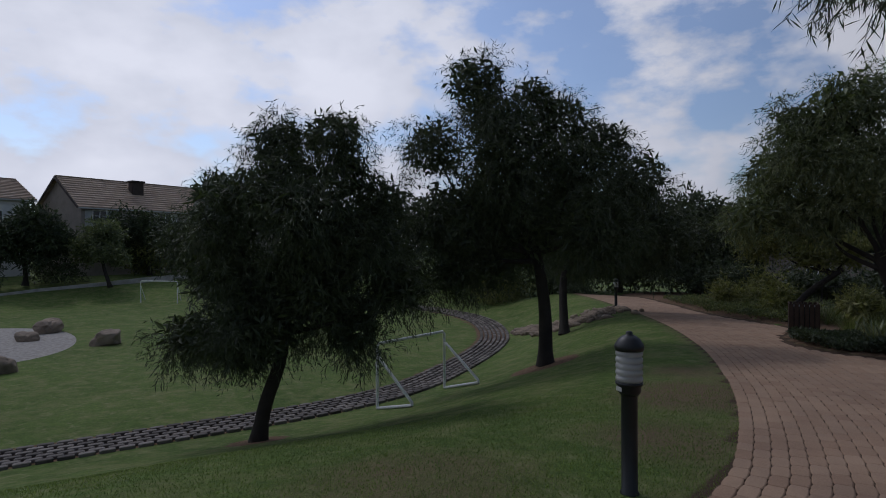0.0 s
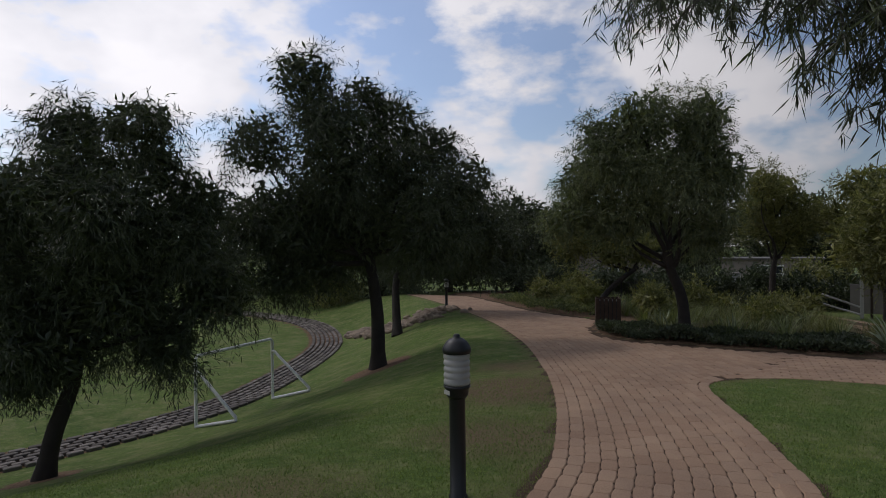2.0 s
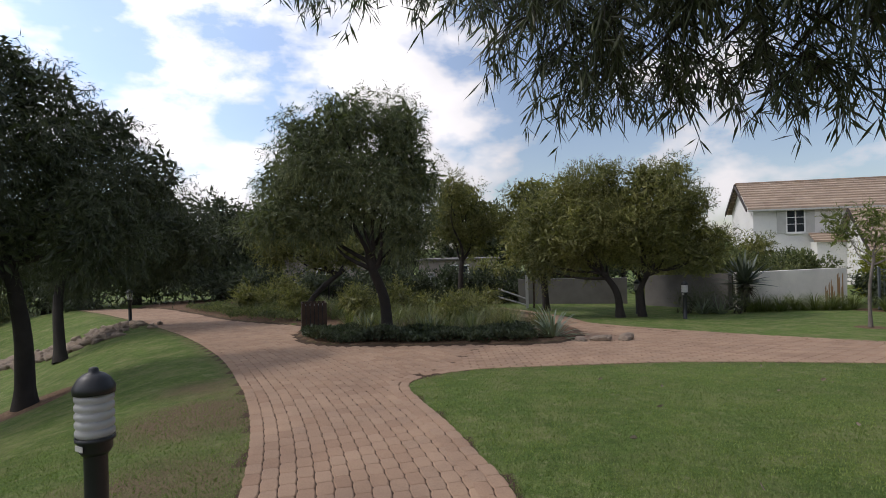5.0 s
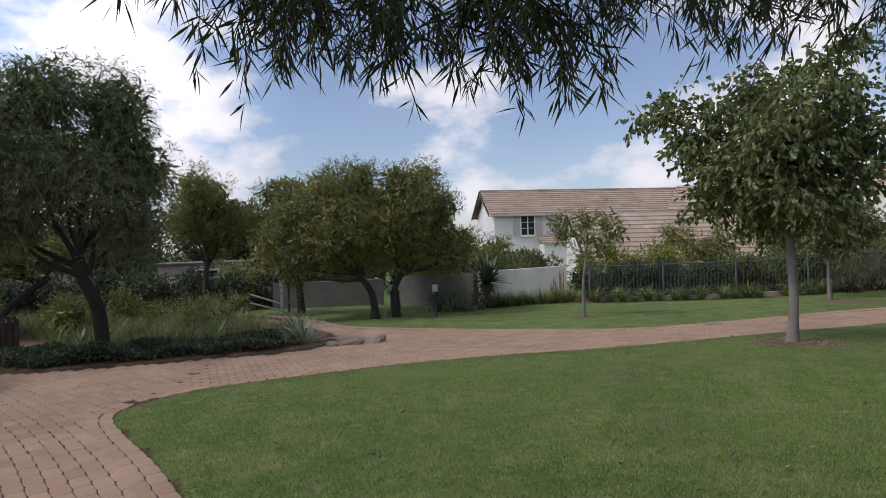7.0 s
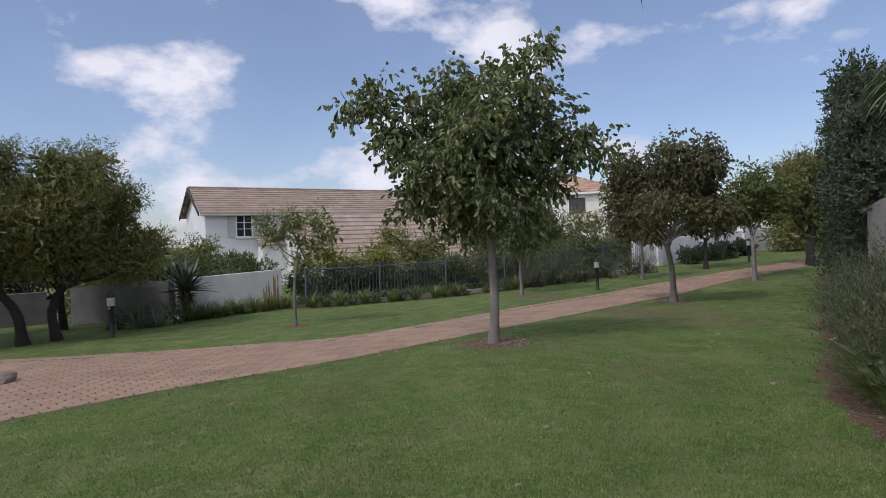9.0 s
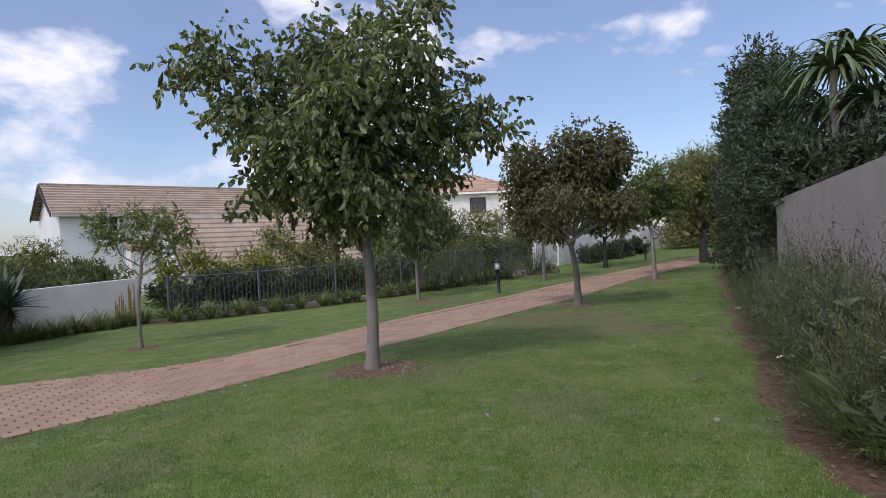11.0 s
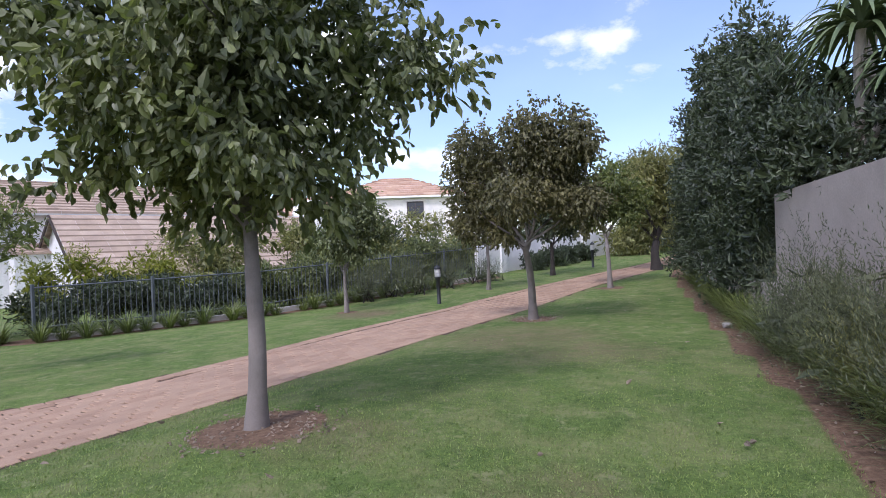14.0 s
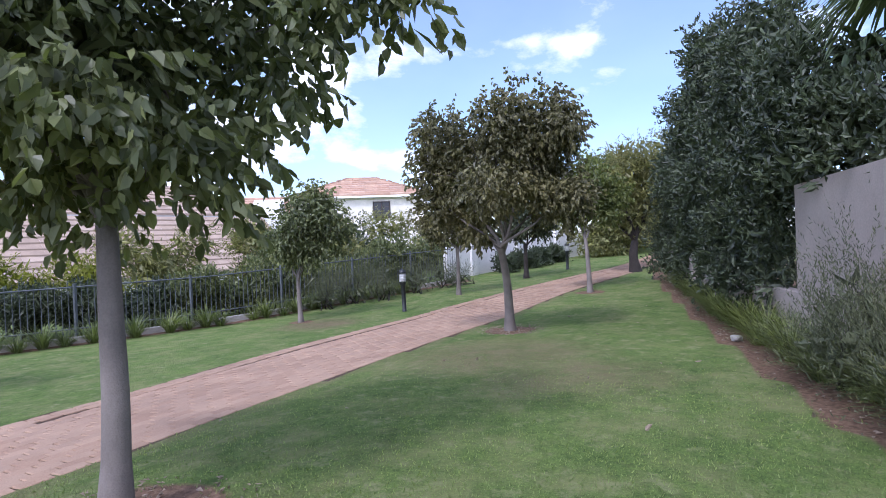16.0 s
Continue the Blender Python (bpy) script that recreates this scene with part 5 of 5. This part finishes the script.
row([(20.9, 12.7), (21.9, 12.5), (22.6, 11.9)], 0.5, 0.85, M_GREY, "spiky", 4200, "grey-green wispy shrub on the verge", 1.3, "verge shrubs")
row([(24.2, 11.4), (25.2, 11.0), (26.0, 10.6)], 0.5, 0.65, M_GREY, "spiky", 3500, "low grey-green wispy shrub on the verge", 1.3, "verge shrubs")
row([(30.5, 10.0), (31.8, 9.5), (33.2, 9.2), (34.6, 8.6)], 0.6, 0.7, M_HEDGE, "dense", 2600, "low dark shrub before the white wall", 1.2, "end shrubs")

strap = mesh_from("strap_plant", *blades(150, 0.78, 0.015, 0.85, 0.65), M_STRAP)
strap2 = mesh_from("strap_plant", *blades(130, 0.56, 0.013, 0.95, 0.75), M_STRAP)
fl = resample(np.array([(x - 0.25, y - 0.55) for x, y in FENCE], dtype=float), 0.42)
for i, (x, y) in enumerate(fl):
    if random.random() < 0.9 and x < 25:
        clump("strap_plant", x + random.uniform(-.1, .1), y + random.uniform(-.12, .12), "arching green strap-leaved plant at the fence foot", M_STRAP, 0, 0, 0, 0, 0, "plant", "fence plants", me=(strap, strap2)[i % 2])
for i in range(13):
    clump("strap_plant", 10.4 + i * 0.28 + random.uniform(-.1, .1), 18.3 + random.uniform(-.25, .2), "green strap-leaved plant at the foot of the white wall", M_STRAP, 0, 0, 0, 0, 0, "plant", "wall plants", me=(strap, strap2)[i % 2])
row([(8.6, 18.3), (9.3, 18.5), (9.9, 18.0)], 0.45, 0.5, M_GREY, "spiky", 2600, "low grey-green shrub beneath the aloe", 1.2, "aloe underplanting")


# ---- aloes and agaves ----
def tree_aloe(x, y, h, label):
    z = zat(x, y)
    ob = holder("aloe", pose(x, y, z), label, "aloe")
    part("stem", lathe([(0.14, -0.05), (0.12, 0.2), (0.13, h)], 14), M_BARK, ob)
    bm_v, bm_f = blades(70, 0.45, 0.07, 2.6, 0.25, 0.13, 0.02, 4)
    o = part("dead_leaves", mesh_from("dead_leaves", [(a, b, min(c, 0.05)) for a, b, c in bm_v], bm_f, M_WOOD), None, ob, "dry hanging leaves")
    o.location = (0, 0, h - 0.15)
    v, f = blades(70, 1.0, 0.13, 1.7, 0.1, 0.08, 0.03, 6)
    o = part("rosette", mesh_from("rosette", v, f, M_ALOE_DARK, True), None, ob, "blue-green spiky leaves")
    o.location = (0, 0, h)


tree_aloe(10.5, 18.35, 0.88, "tall aloe with blue-green rosette before the wall")


def candelabra():
    x, y = 14.3, 1.75
    ob = holder("tree_aloe", pose(x, y, zat(x, y)), "branched tree aloe with recurved leaves behind the wall", "aloe")
    inv = ob.matrix_world.inverted()

    def link(nm, me, label=""):
        o = part(nm, me, None, ob, label)
        o.matrix_parent_inverse = inv

    fork = Vector((x - 0.05, y + 0.1, 2.12))
    link("trunk", tubes_mesh("trunk", [(bent((x, y, zat(x, y)), fork, 0, 6, 0.01), [0.16, 0.14, 0.12, 0.11, 0.11, 0.11], 12)], M_BARK_ALOE))
    for e, n, L in (((15.1, 1.85, 3.15), 90, 1.15), ((14.55, 1.5, 3.85), 90, 1.15), ((13.75, 1.35, 3.05), 85, 1.1), ((13.7, 1.85, 3.55), 85, 1.1), ((15.2, 1.5, 3.9), 80, 1.1)):
        link("branch", tubes_mesh("branch", [(bent(fork, e, 0.06, 7, 0.03), [0.075, 0.07, 0.06, 0.055, 0.05, 0.05, 0.05], 10)], M_BARK_ALOE))
        v, f = blades(n, L, 0.075, 1.45, 1.15, 0.05, 0.02, 9)
        link("rosette", mesh_from("rosette", [(a + e[0], b + e[1], c + e[2]) for a, b, c in v], f, M_ALOE_TREE, True), "long recurved green leaves")


candelabra()
agave = holder("agave", pose(3.15, 13.0, zat(3.15, 13.0)), "pale green spiky agave at the bed corner", "agave")
for _ in range(76):
    part("leaf", mesh_from("leaf", *blades(1, 0.80, 0.055, 1.5, 0.35, 0.1, 0.016, 6), M_ALOE, True), None, agave)
v, f = blades(40, 0.62, 0.05, 1.3, 0.12, 0.1, 0.015, 5)
spk = mesh_from("spiky_aloe", v, f, M_ALOE, True)
for x, y in ((-0.9, 14.7), (-0.6, 14.2), (0.6, 13.9), (8.9, 17.9), (9.4, 17.8), (32.0, 9.0)):
    clump("spiky_aloe", x, y, "blue-green spiky rosette plant among low planting", M_ALOE, 0, 0, 0, 0, 0, "aloe", "small aloes", me=spk)


# ---- planted bed ----
def groundcover(name, test, box4, n, h, leaf, label):
    x = rng.uniform(box4[0], box4[2], n)
    y = rng.uniform(box4[1], box4[3], n)
    ok = test(x, y)
    x, y = x[ok], y[ok]
    top = h * (0.55 + 0.5 * np.array([noise.noise(Vector((a * 1.3, b * 1.3, 2.0))) for a, b in zip(x, y)]))
    z = lie(x, y) + 0.05 + np.maximum(top, 0.05) * rng.random(len(x)) ** 0.35
    m = len(x)
    way = unit(rng.normal(size=(m, 3)) * 0.7 + np.array([0, 0, 0.45]))
    v, f = leaf_arrays(np.column_stack([x, y, z]), way, rng.uniform(0.05, 0.1, m), rng.uniform(0.03, 0.055, m))
    tagged(new(name, mesh_from(name, v, f, leaf)), label, "ground cover", kind="stuff")


def near_bed_edge(lo, hi):
    def test(x, y):
        d = away(BED_EDGE, x, y)
        return inside(BED, x, y) & (d > lo) & (d < hi)
    return test


groundcover("groundcover", lambda x, y: near_bed_edge(0.02, 1.25)(x, y), (-2.6, 12.3, 2.7, 14.6), 30000, 0.34, M_HEDGE, "low dark green groundcover along the bed edge")
groundcover("groundcover", lambda x, y: near_bed_edge(0.02, 2.0)(x, y), (-9.5, 17.4, -2.4, 25), 34000, 0.42, M_BROAD, "low leafy green groundcover along the far bed edge")
tuft = mesh_from("grass_tuft", *blades(60, 0.62, 0.010, 0.75, 0.45), M_OLIVE)
tuft2 = mesh_from("grass_tuft", *blades(55, 0.75, 0.011, 0.65, 0.4), M_STRAP)
tuft3 = mesh_from("grass_tuft", *blades(55, 0.5, 0.010, 0.85, 0.5), M_RUST)
cnt = 0
for i in range(900):
    x, y = random.uniform(-7.5, 3.8), random.uniform(13.0, 23)
    if not inside(BED, np.array([x]), np.array([y]))[0]:
        continue
    d = float(away(BED_EDGE, np.array([x]), np.array([y]))[0])
    if d < (0.3 if x > 2.2 else 0.95) or cnt >= 290:
        continue
    cnt += 1
    ob = clump("grass_tuft", x, y, "tall wispy olive grass tuft in the bed", M_OLIVE, 0, 0, 0, 0, 0, "grass", "bed grasses", me=(tuft, tuft2, tuft3)[i % 3])
row([(-6.5, 27.0), (-3.5, 26.0), (-0.8, 25.0), (1.2, 24.8), (3.0, 25.0), (5.0, 26.0)], 1.0, 1.3, M_HEDGE, "dense", 4200, "dark leafy shrub behind the bed", 1.5, "back shrubs")
row([(-3.5, 20.5), (-5.2, 22.3), (-1.0, 17.5), (1.5, 16.5), (0.2, 19.5), (2.2, 18.8)], 0.7, 0.9, M_OLIVE, "olive", 3600, "low olive-green shrub inside the bed", 1.2, "bed shrubs")

# ---- hedge and border on the south side ----
def hedge():
    lobes = []
    for x in np.arange(14.4, 25.5, 0.62):
        yw = 2.55 + 0.13 * (x - 15.45)
        top = float(np.interp(x, [14.2, 15.2, 16.2, 17.5, 19.5, 21.5, 23.0, 25.5], [2.7, 3.5, 4.3, 4.55, 4.9, 4.8, 4.1, 3.0]))
        for z in np.arange(0.5 if x > 15.8 else 2.0, top, 0.62):
            lobes.append((x + random.uniform(-.15, .15), yw - 0.05 + random.uniform(-.3, .22), z, random.uniform(0.5, 0.68)))
    for x in (12.6, 13.2, 13.8, 14.4, 15.0):        # lower lobes behind the wall, under the tree aloe
        for z in (1.6, 2.1, 2.5):
            lobes.append((x, 1.15 + 0.13 * (x - 13) + random.uniform(-.1, .1), z + random.uniform(-.1, .15) + 0.2 * (x - 13.5), 0.5))
    for x in (13.5, 13.9, 14.3, 14.7, 15.1, 15.4):      # sprays that hang over the end of the wall
        for z in (2.05, 2.45):
            lobes.append((x, 2.5 + 0.13 * (x - 15.1) + random.uniform(-.1, .1), z + 0.2 * (x - 13.9) + random.uniform(-.08, .08), 0.36))
    z = zat(18, 2.0)
    ob = holder("hedge", pose(19, 2.2, z), "tall dense dark green hedge growing over the wall", "hedge")
    inv = ob.matrix_world.inverted()
    o = part("foliage", foliage(lobes, M_HEDGE, 88000, "dense", "foliage", 1.1), None, ob)
    o.matrix_parent_inverse = inv
    tubes = [(bent((x, 2.1 + 0.13 * (x - 15.45), z - 0.1), (x + random.uniform(-.3, .3), 2.3 + 0.13 * (x - 15.45), 3.2), 0, 6, 0.03), [0.05, 0.045, 0.04, 0.03, 0.025, 0.02], 7) for x in np.arange(16, 25, 1.1)]
    o = part("stem", tubes_mesh("stem", tubes, M_BARK), None, ob)
    o.matrix_parent_inverse = inv


hedge()
row([(29.5, 3.2), (31, 3.3), (32.6, 3.0), (34.5, 2.4), (30.2, 2.2)], 0.9, 1.5, M_HEDGE, "dense", 4200, "dark leafy shrub at the path end", 1.4, "end shrubs")
row([(37.5, 6.4), (40, 6.0), (43, 4.6), (47, 3.4), (47, 1.5), (41, 0.5)], 1.2, 2.2, M_OLIVE, "far", 3500, "olive-green shrub beyond the path end", 1.3, "end shrubs")
WISP = "grey-green wispy shrub with upright sprigs in bare soil"
row([(5.6, 0.9), (6.5, 1.35), (7.3, 1.5), (8.1, 1.9), (8.9, 1.95), (9.7, 2.2), (10.5, 2.15), (11.3, 2.35), (12.1, 2.4), (12.9, 2.5)], 0.5, 0.75, M_WISP, "spiky", 7800, WISP, 1.2, "border shrubs", 9)
row([(9.4, 2.0), (10.3, 1.9), (11.2, 2.1), (12.4, 2.15), (13.2, 2.35)], 0.42, 1.35, M_GREY, "spiky", 2000, "tall sparse grey-green sprigs in the border", 1.3, "border sprigs", 8)
row([(8.4, 2.05), (10.9, 2.35)], 0.35, 0.55, M_OLIVE, "spiky", 4500, "green wispy shrub at the border edge", 1.1, "border shrubs", 6)
for i in range(50):
    x = 7.0 + i * 0.33
    y = float(np.interp(x, RIGHT_BED[:, 0], RIGHT_BED[:, 1])) - random.uniform(0.38, 0.62)
    clump("strap_plant", x, y, "arching green strap-leaved plant in the soil border", M_STRAP, 0, 0, 0, 0, 0, "plant", "border plants", me=(strap, strap2)[i % 2])


# ---- grass blades on the lawns close by ----
def lawn_blades():
    n = 520000
    # denser near the line walked
    line = np.array([(0.1, 0.5), (0.6, 1.6), (2.6, 2.6), (5, 3.5), (7.5, 4.4)])
    t = rng.random(n) * 4
    i = np.minimum(t.astype(int), 3)
    c = line[i] + (line[i + 1] - line[i]) * (t - i)[:, None]
    p = c + unit(rng.normal(size=(n, 2))) * (rng.random(n) ** 0.75 * 7.5)[:, None]
    x, y = p[:, 0], p[:, 1]
    ok = ~inside(PAVED, x, y) & ~inside(RIGHT_SOIL, x, y) & (x > -7) & (x < 16)
    for cx, cy, r in TREE_RINGS:
        ok &= np.hypot(x - cx, y - cy) > r * rng.uniform(0.75, 1.15, n)
    x, y = x[ok], y[ok]
    m = len(x)
    z = lie(x, y) - 0.004
    way = unit(np.column_stack([rng.normal(0, 0.5, m), rng.normal(0, 0.5, m), np.ones(m)]))
    L = rng.uniform(0.014, 0.034, m)
    side = unit(np.cross(way, unit(rng.normal(size=(m, 3)))))
    W = rng.uniform(0.003, 0.006, m)[:, None]
    b = np.column_stack([x, y, z])
    v = np.stack([b - side * W, b + side * W, b + way * L[:, None]], axis=1).reshape(-1, 3)
    tagged(new("grass", mesh_from("grass", v, np.arange(m * 3).reshape(m, 3), M_BLADE)), "short mown green grass blades on the lawn", "grass", kind="stuff")


lawn_blades()


def litter():
    """Fallen leaves and crumbs of soil in the borders and rings."""
    n = 2600
    x, y = rng.uniform(6, 24, n), rng.uniform(1.5, 4.2, n)
    ok = inside(RIGHT_SOIL, x, y)
    x, y = x[ok], y[ok]
    for cx, cy, r in TREE_RINGS[:2]:
        a, q = rng.random(260) * 6.283, np.sqrt(rng.random(260)) * r * 1.3
        x, y = np.concatenate([x, cx + q * np.cos(a)]), np.concatenate([y, cy + q * np.sin(a)])
    m = len(x)
    way = unit(np.column_stack([rng.normal(size=m), rng.normal(size=m), rng.normal(0, 0.25, m)]))
    v, f = leaf_arrays(np.column_stack([x, y, lie(x, y) + 0.012]), way, rng.uniform(0.02, 0.06, m), rng.uniform(0.01, 0.035, m))
    tagged(new("leaf_litter", mesh_from("leaf_litter", v, f, M_STONE)), "dry fallen leaves and crumbs on bare soil", "litter", kind="stuff")


litter()


def daisy(x, y, h):
    """A white flower on a thin stalk."""
    z = zat(x, y)
    ob = holder("daisy", pose(x, y, z, 18, -12, random.uniform(0, 360)), "white daisy flower among the border plants", "flower", "border daisies")
    part("stalk", tubes_mesh("stalk", [([(0, 0, 0), (0.01, 0, h / 2), (0, 0, h)], [0.003] * 3, 5)], M_STRAP), None, ob)
    verts, faces = [], []
    for k in range(12):
        a = math.pi * k / 6
        c, q = math.cos(a), math.sin(a)
        o = len(verts)
        for r, w, dz in ((0.008, 0.004, 0), (0.024, 0.007, 0.004), (0.04, 0.003, -0.002)):
            verts += [(r * c - w * q, r * q + w * c, h + dz), (r * c + w * q, r * q - w * c, h + dz)]
        faces += [(o, o + 1, o + 3, o + 2), (o + 2, o + 3, o + 5, o + 4)]
    part("petals", mesh_from("petals", verts, faces, M_WHITE), None, ob, "white petals")
    part("eye", lathe([(0.009, h), (0.008, h + 0.005), (0.003, h + 0.007)], 10), M_ORANGE, ob, "yellow flower eye")


for x, y, h in ((9.3, 2.55, 0.42), (13.6, 2.95, 0.34), (8.2, 2.35, 0.38), (15.0, 3.0, 0.36)):
    daisy(x, y, h)


def fallen_leaves():
    n = 70
    x, y = rng.uniform(2, 20, n), rng.uniform(3, 9, n)
    ok = ~inside(PAVED, x, y) & ~inside(RIGHT_SOIL, x, y)
    x, y = x[ok], y[ok]
    m = len(x)
    way = unit(np.column_stack([rng.normal(size=m), rng.normal(size=m), rng.normal(0.15, 0.2, m)]))
    v, f = leaf_arrays(np.column_stack([x, y, lie(x, y) + 0.03]), way, rng.uniform(0.04, 0.085, m), rng.uniform(0.025, 0.045, m), True)
    tagged(new("fallen_leaves", mesh_from("fallen_leaves", v, f, M_STONE)), "scattered dry brown leaves on the lawn", "litter", kind="stuff")


fallen_leaves()


# ---- block channel round the field ----
def slab_mesh(name, a, b, h, bevel, mat, waist=0.0):
    """A block of length a and width b with cut corners and chamfered top edges, its foot at z = -h; waist: how far its ends narrow."""
    v, c, cy = [], bevel * 1.9 if not waist else a * 0.24, bevel * 1.9 if not waist else waist
    for s, z in ((0.0, -h), (0.0, -bevel * 0.8), (bevel, 0.0)):
        x, y = a / 2 - s, b / 2 - s
        v += [(-x + c, -y, z), (x - c, -y, z), (x, -y + cy, z), (x, y - cy, z), (x - c, y, z), (-x + c, y, z), (-x, y - cy, z), (-x, -y + cy, z)]
    f = [(16, 17, 18, 19), (16, 19, 20, 23), (20, 21, 22, 23)]
    for r in (0, 8):
        f += [(r + i, r + (i + 1) % 8, r + 8 + (i + 1) % 8, r + 8 + i) for i in range(8)]
    return mesh_from(name, v, f, mat), np.array(v), np.array(f)


def lay(parent, name, places, single, joined, size, near, label, waist=0.0):
    """Lays blocks at (x, y, z, angle): the ones picked by near as objects of their own, the others joined."""
    me, v, f = slab_mesh(name, *size, single, waist)
    inv = parent.matrix_world.inverted()
    P = np.array(places)
    pick = near(P)
    for x, y, z, a in P[pick]:
        o = new(name, me)
        o.parent = parent
        o.matrix_parent_inverse = inv
        o.matrix_basis = pose(x, y, z, random.uniform(-.7, .7), random.uniform(-.7, .7), math.degrees(a) + random.uniform(-1, 1))
    R = P[~pick]
    k = len(R)
    ang = R[:, 3] + rng.normal(0, 0.016, k)
    R[:, :2] += rng.normal(0, 0.0025, (k, 2))
    ca, sa = np.cos(ang)[:, None], np.sin(ang)[:, None]
    vx, vy = v[:, 0][None, :], v[:, 1][None, :]
    z = v[:, 2][None, :] + (R[:, 2] + rng.uniform(-.003, .003, k))[:, None]
    V = np.stack([R[:, 0][:, None] + vx * ca - vy * sa, R[:, 1][:, None] + vx * sa + vy * ca, z], axis=2).reshape(-1, 3)
    F = (f[None, :, :] + (np.arange(k) * len(v))[:, None, None]).reshape(-1, 4)
    o = new(name + "_field", mesh_from(name + "_field", V, F, joined))
    o.parent = parent
    o.matrix_parent_inverse = inv
    return tagged(o, label, kind="stuff")


def along(line, offset, step, shift):
    """Places every step metres along a line shifted sideways to its right."""
    d = np.gradient(line, axis=0)
    d /= np.linalg.norm(d, axis=1, keepdims=True)
    c = line + np.column_stack([d[:, 1], -d[:, 0]]) * offset
    k = len(c) // 4                      # every course is counted from one square line across the path
    s = np.concatenate([[0], np.cumsum(np.linalg.norm(np.diff(c, axis=0), axis=1))])
    u = np.arange((s[k] + shift) % step, s[-1], step)
    c = np.column_stack([np.interp(u, s, c[:, q]) for q in (0, 1)])
    g = np.gradient(c, axis=0)
    return c, np.arctan2(g[:, 1], g[:, 0])


def channel():
    ob = holder("drain_channel", pose(-10, 8, -2), "grey concrete block drain around the sunken lawn", "drain", kind="structure")
    run = FIELD[(FIELD[:, 0] > -27) & (FIELD[:, 1] > -6)]
    run = run[: np.argmax(run[:, 0] < -25) or len(run)]
    places = []
    for j in range(7):
        c, a = along(run, -0.42 + j * 0.17, 0.3, 0.15 * (j % 2))
        z = lie(c[:, 0], c[:, 1])
        places += [(x, y, zz + 0.06, q) for (x, y), zz, q in zip(c, z, a)]
    P = np.array(places)
    sel = np.zeros(len(P), dtype=bool)
    order = np.argsort(np.hypot(P[:, 0] + 9.9, P[:, 1] - 8.0))[:260]
    sel[order] = True
    lay(ob, "block", places, M_BLOCK, M_BLOCKS, (0.25, 0.115, 0.12, 0.012), lambda q: sel, "rows of grey drain blocks")


channel()


def cobbles():
    verts, faces = [], []
    bm = bmesh.new()
    bmesh.ops.create_icosphere(bm, subdivisions=2, radius=1)
    base = np.array([v.co[:] for v in bm.verts])
    tri = np.array([[v.index for v in q.verts] for q in bm.faces])
    bm.free()
    run = spline([(-12.6, 19.8), (-9.4, 17.7), (-8.7, 18.2), (-8.8, 19.7)], 0.1)
    for k in range(620):
        i = rng.integers(0, len(run))
        w = 0.22 + 0.3 * i / len(run)
        x, y = run[i, 0] + rng.normal(0, w), run[i, 1] + rng.normal(0, w * 0.6)
        s = rng.uniform(0.05, 0.14, 3) * np.array([1.2, 1, 0.7])
        q = base * s * (1 + 0.15 * rng.normal(size=(len(base), 1)))
        faces.append(tri + len(base) * k)
        verts.append(q + np.array([x, y, zat(x, y) + s[2] * 0.4]))
    tagged(new("cobbles", mesh_from("cobbles", np.vstack(verts), np.vstack(faces), M_STONE, True)), "loose tan cobbles running down the bank", "stones", kind="stuff")


cobbles()


# ---- brick paving ----
def paving():
    seam = lambda x, y: (x - 0.2) * (12.4 - 8.7) - (y - 8.7) * (1.6 - 0.2) > 0
    seam = lambda x, y, f=seam: f(x, y) & ((y > 8.75) | (x > 1.6))     # east of the junction line
    step, row_w = 0.246, 0.131
    west, east = [], []
    def rows(line, first, last, sign, into, test, lift=0.0):
        for j in range(first, last):
            c, a = along(line, sign * (j + 0.5) * row_w, step, 0.123 * (j % 2))
            ok = inside(PAVED, c[:, 0], c[:, 1]) & test(c[:, 0], c[:, 1])
            z = lie(c[:, 0], c[:, 1])
            into += [(x, y, zz + 0.011 + lift, q) for (x, y), zz, q, k in zip(c, z, a, ok) if k]

    band = 1.5 * row_w
    free = lambda x, y: (away(LAWN_WEST[::2], x, y) > band) & (away(PATH_NORTH[::2], x, y) > row_w * 2.3) & (away(BED_EDGE, x, y) > row_w * 1.3)
    rows(PATH_LEFT, 0, 75, 1, west, lambda x, y: ~seam(x, y) & (y > -4) & free(x, y))
    rows(LAWN_WEST, 0, 2, 1, west, lambda x, y: y > -4, 0.004)
    rows(LAWN_NORTH, 0, 64, -1, east, lambda x, y: seam(x, y) & free(x, y))
    rows(PATH_NORTH, 0, 2, 1, east, lambda x, y: x > 1.5)
    rows(BED_EDGE, 0, 1, -1, west, lambda x, y: x < 1.5)
    rows(BED_EDGE, 0, 1, -1, east, lambda x, y: x >= 1.5)
    for nm, places, mid, label in (("pavement_west", west, (0.0, 4.6), "curving tan clay-brick footpath"), ("pavement_east", east, (7.2, 9.2), "tan clay-brick footpath running east")):
        ob = holder(nm, pose(*mid, zat(*mid)), label, "pavement", kind="structure")
        P = np.array(places)
        sel = np.zeros(len(P), dtype=bool)
        sel[np.argsort(np.hypot(P[:, 0] - mid[0], P[:, 1] - mid[1]))[:295]] = True
        lay(ob, "brick", places, M_BRICK, M_BRICKS, (0.229, 0.1305, 0.05, 0.008), lambda q, s=sel: s, "tan clay pavers", 0.011)


paving()
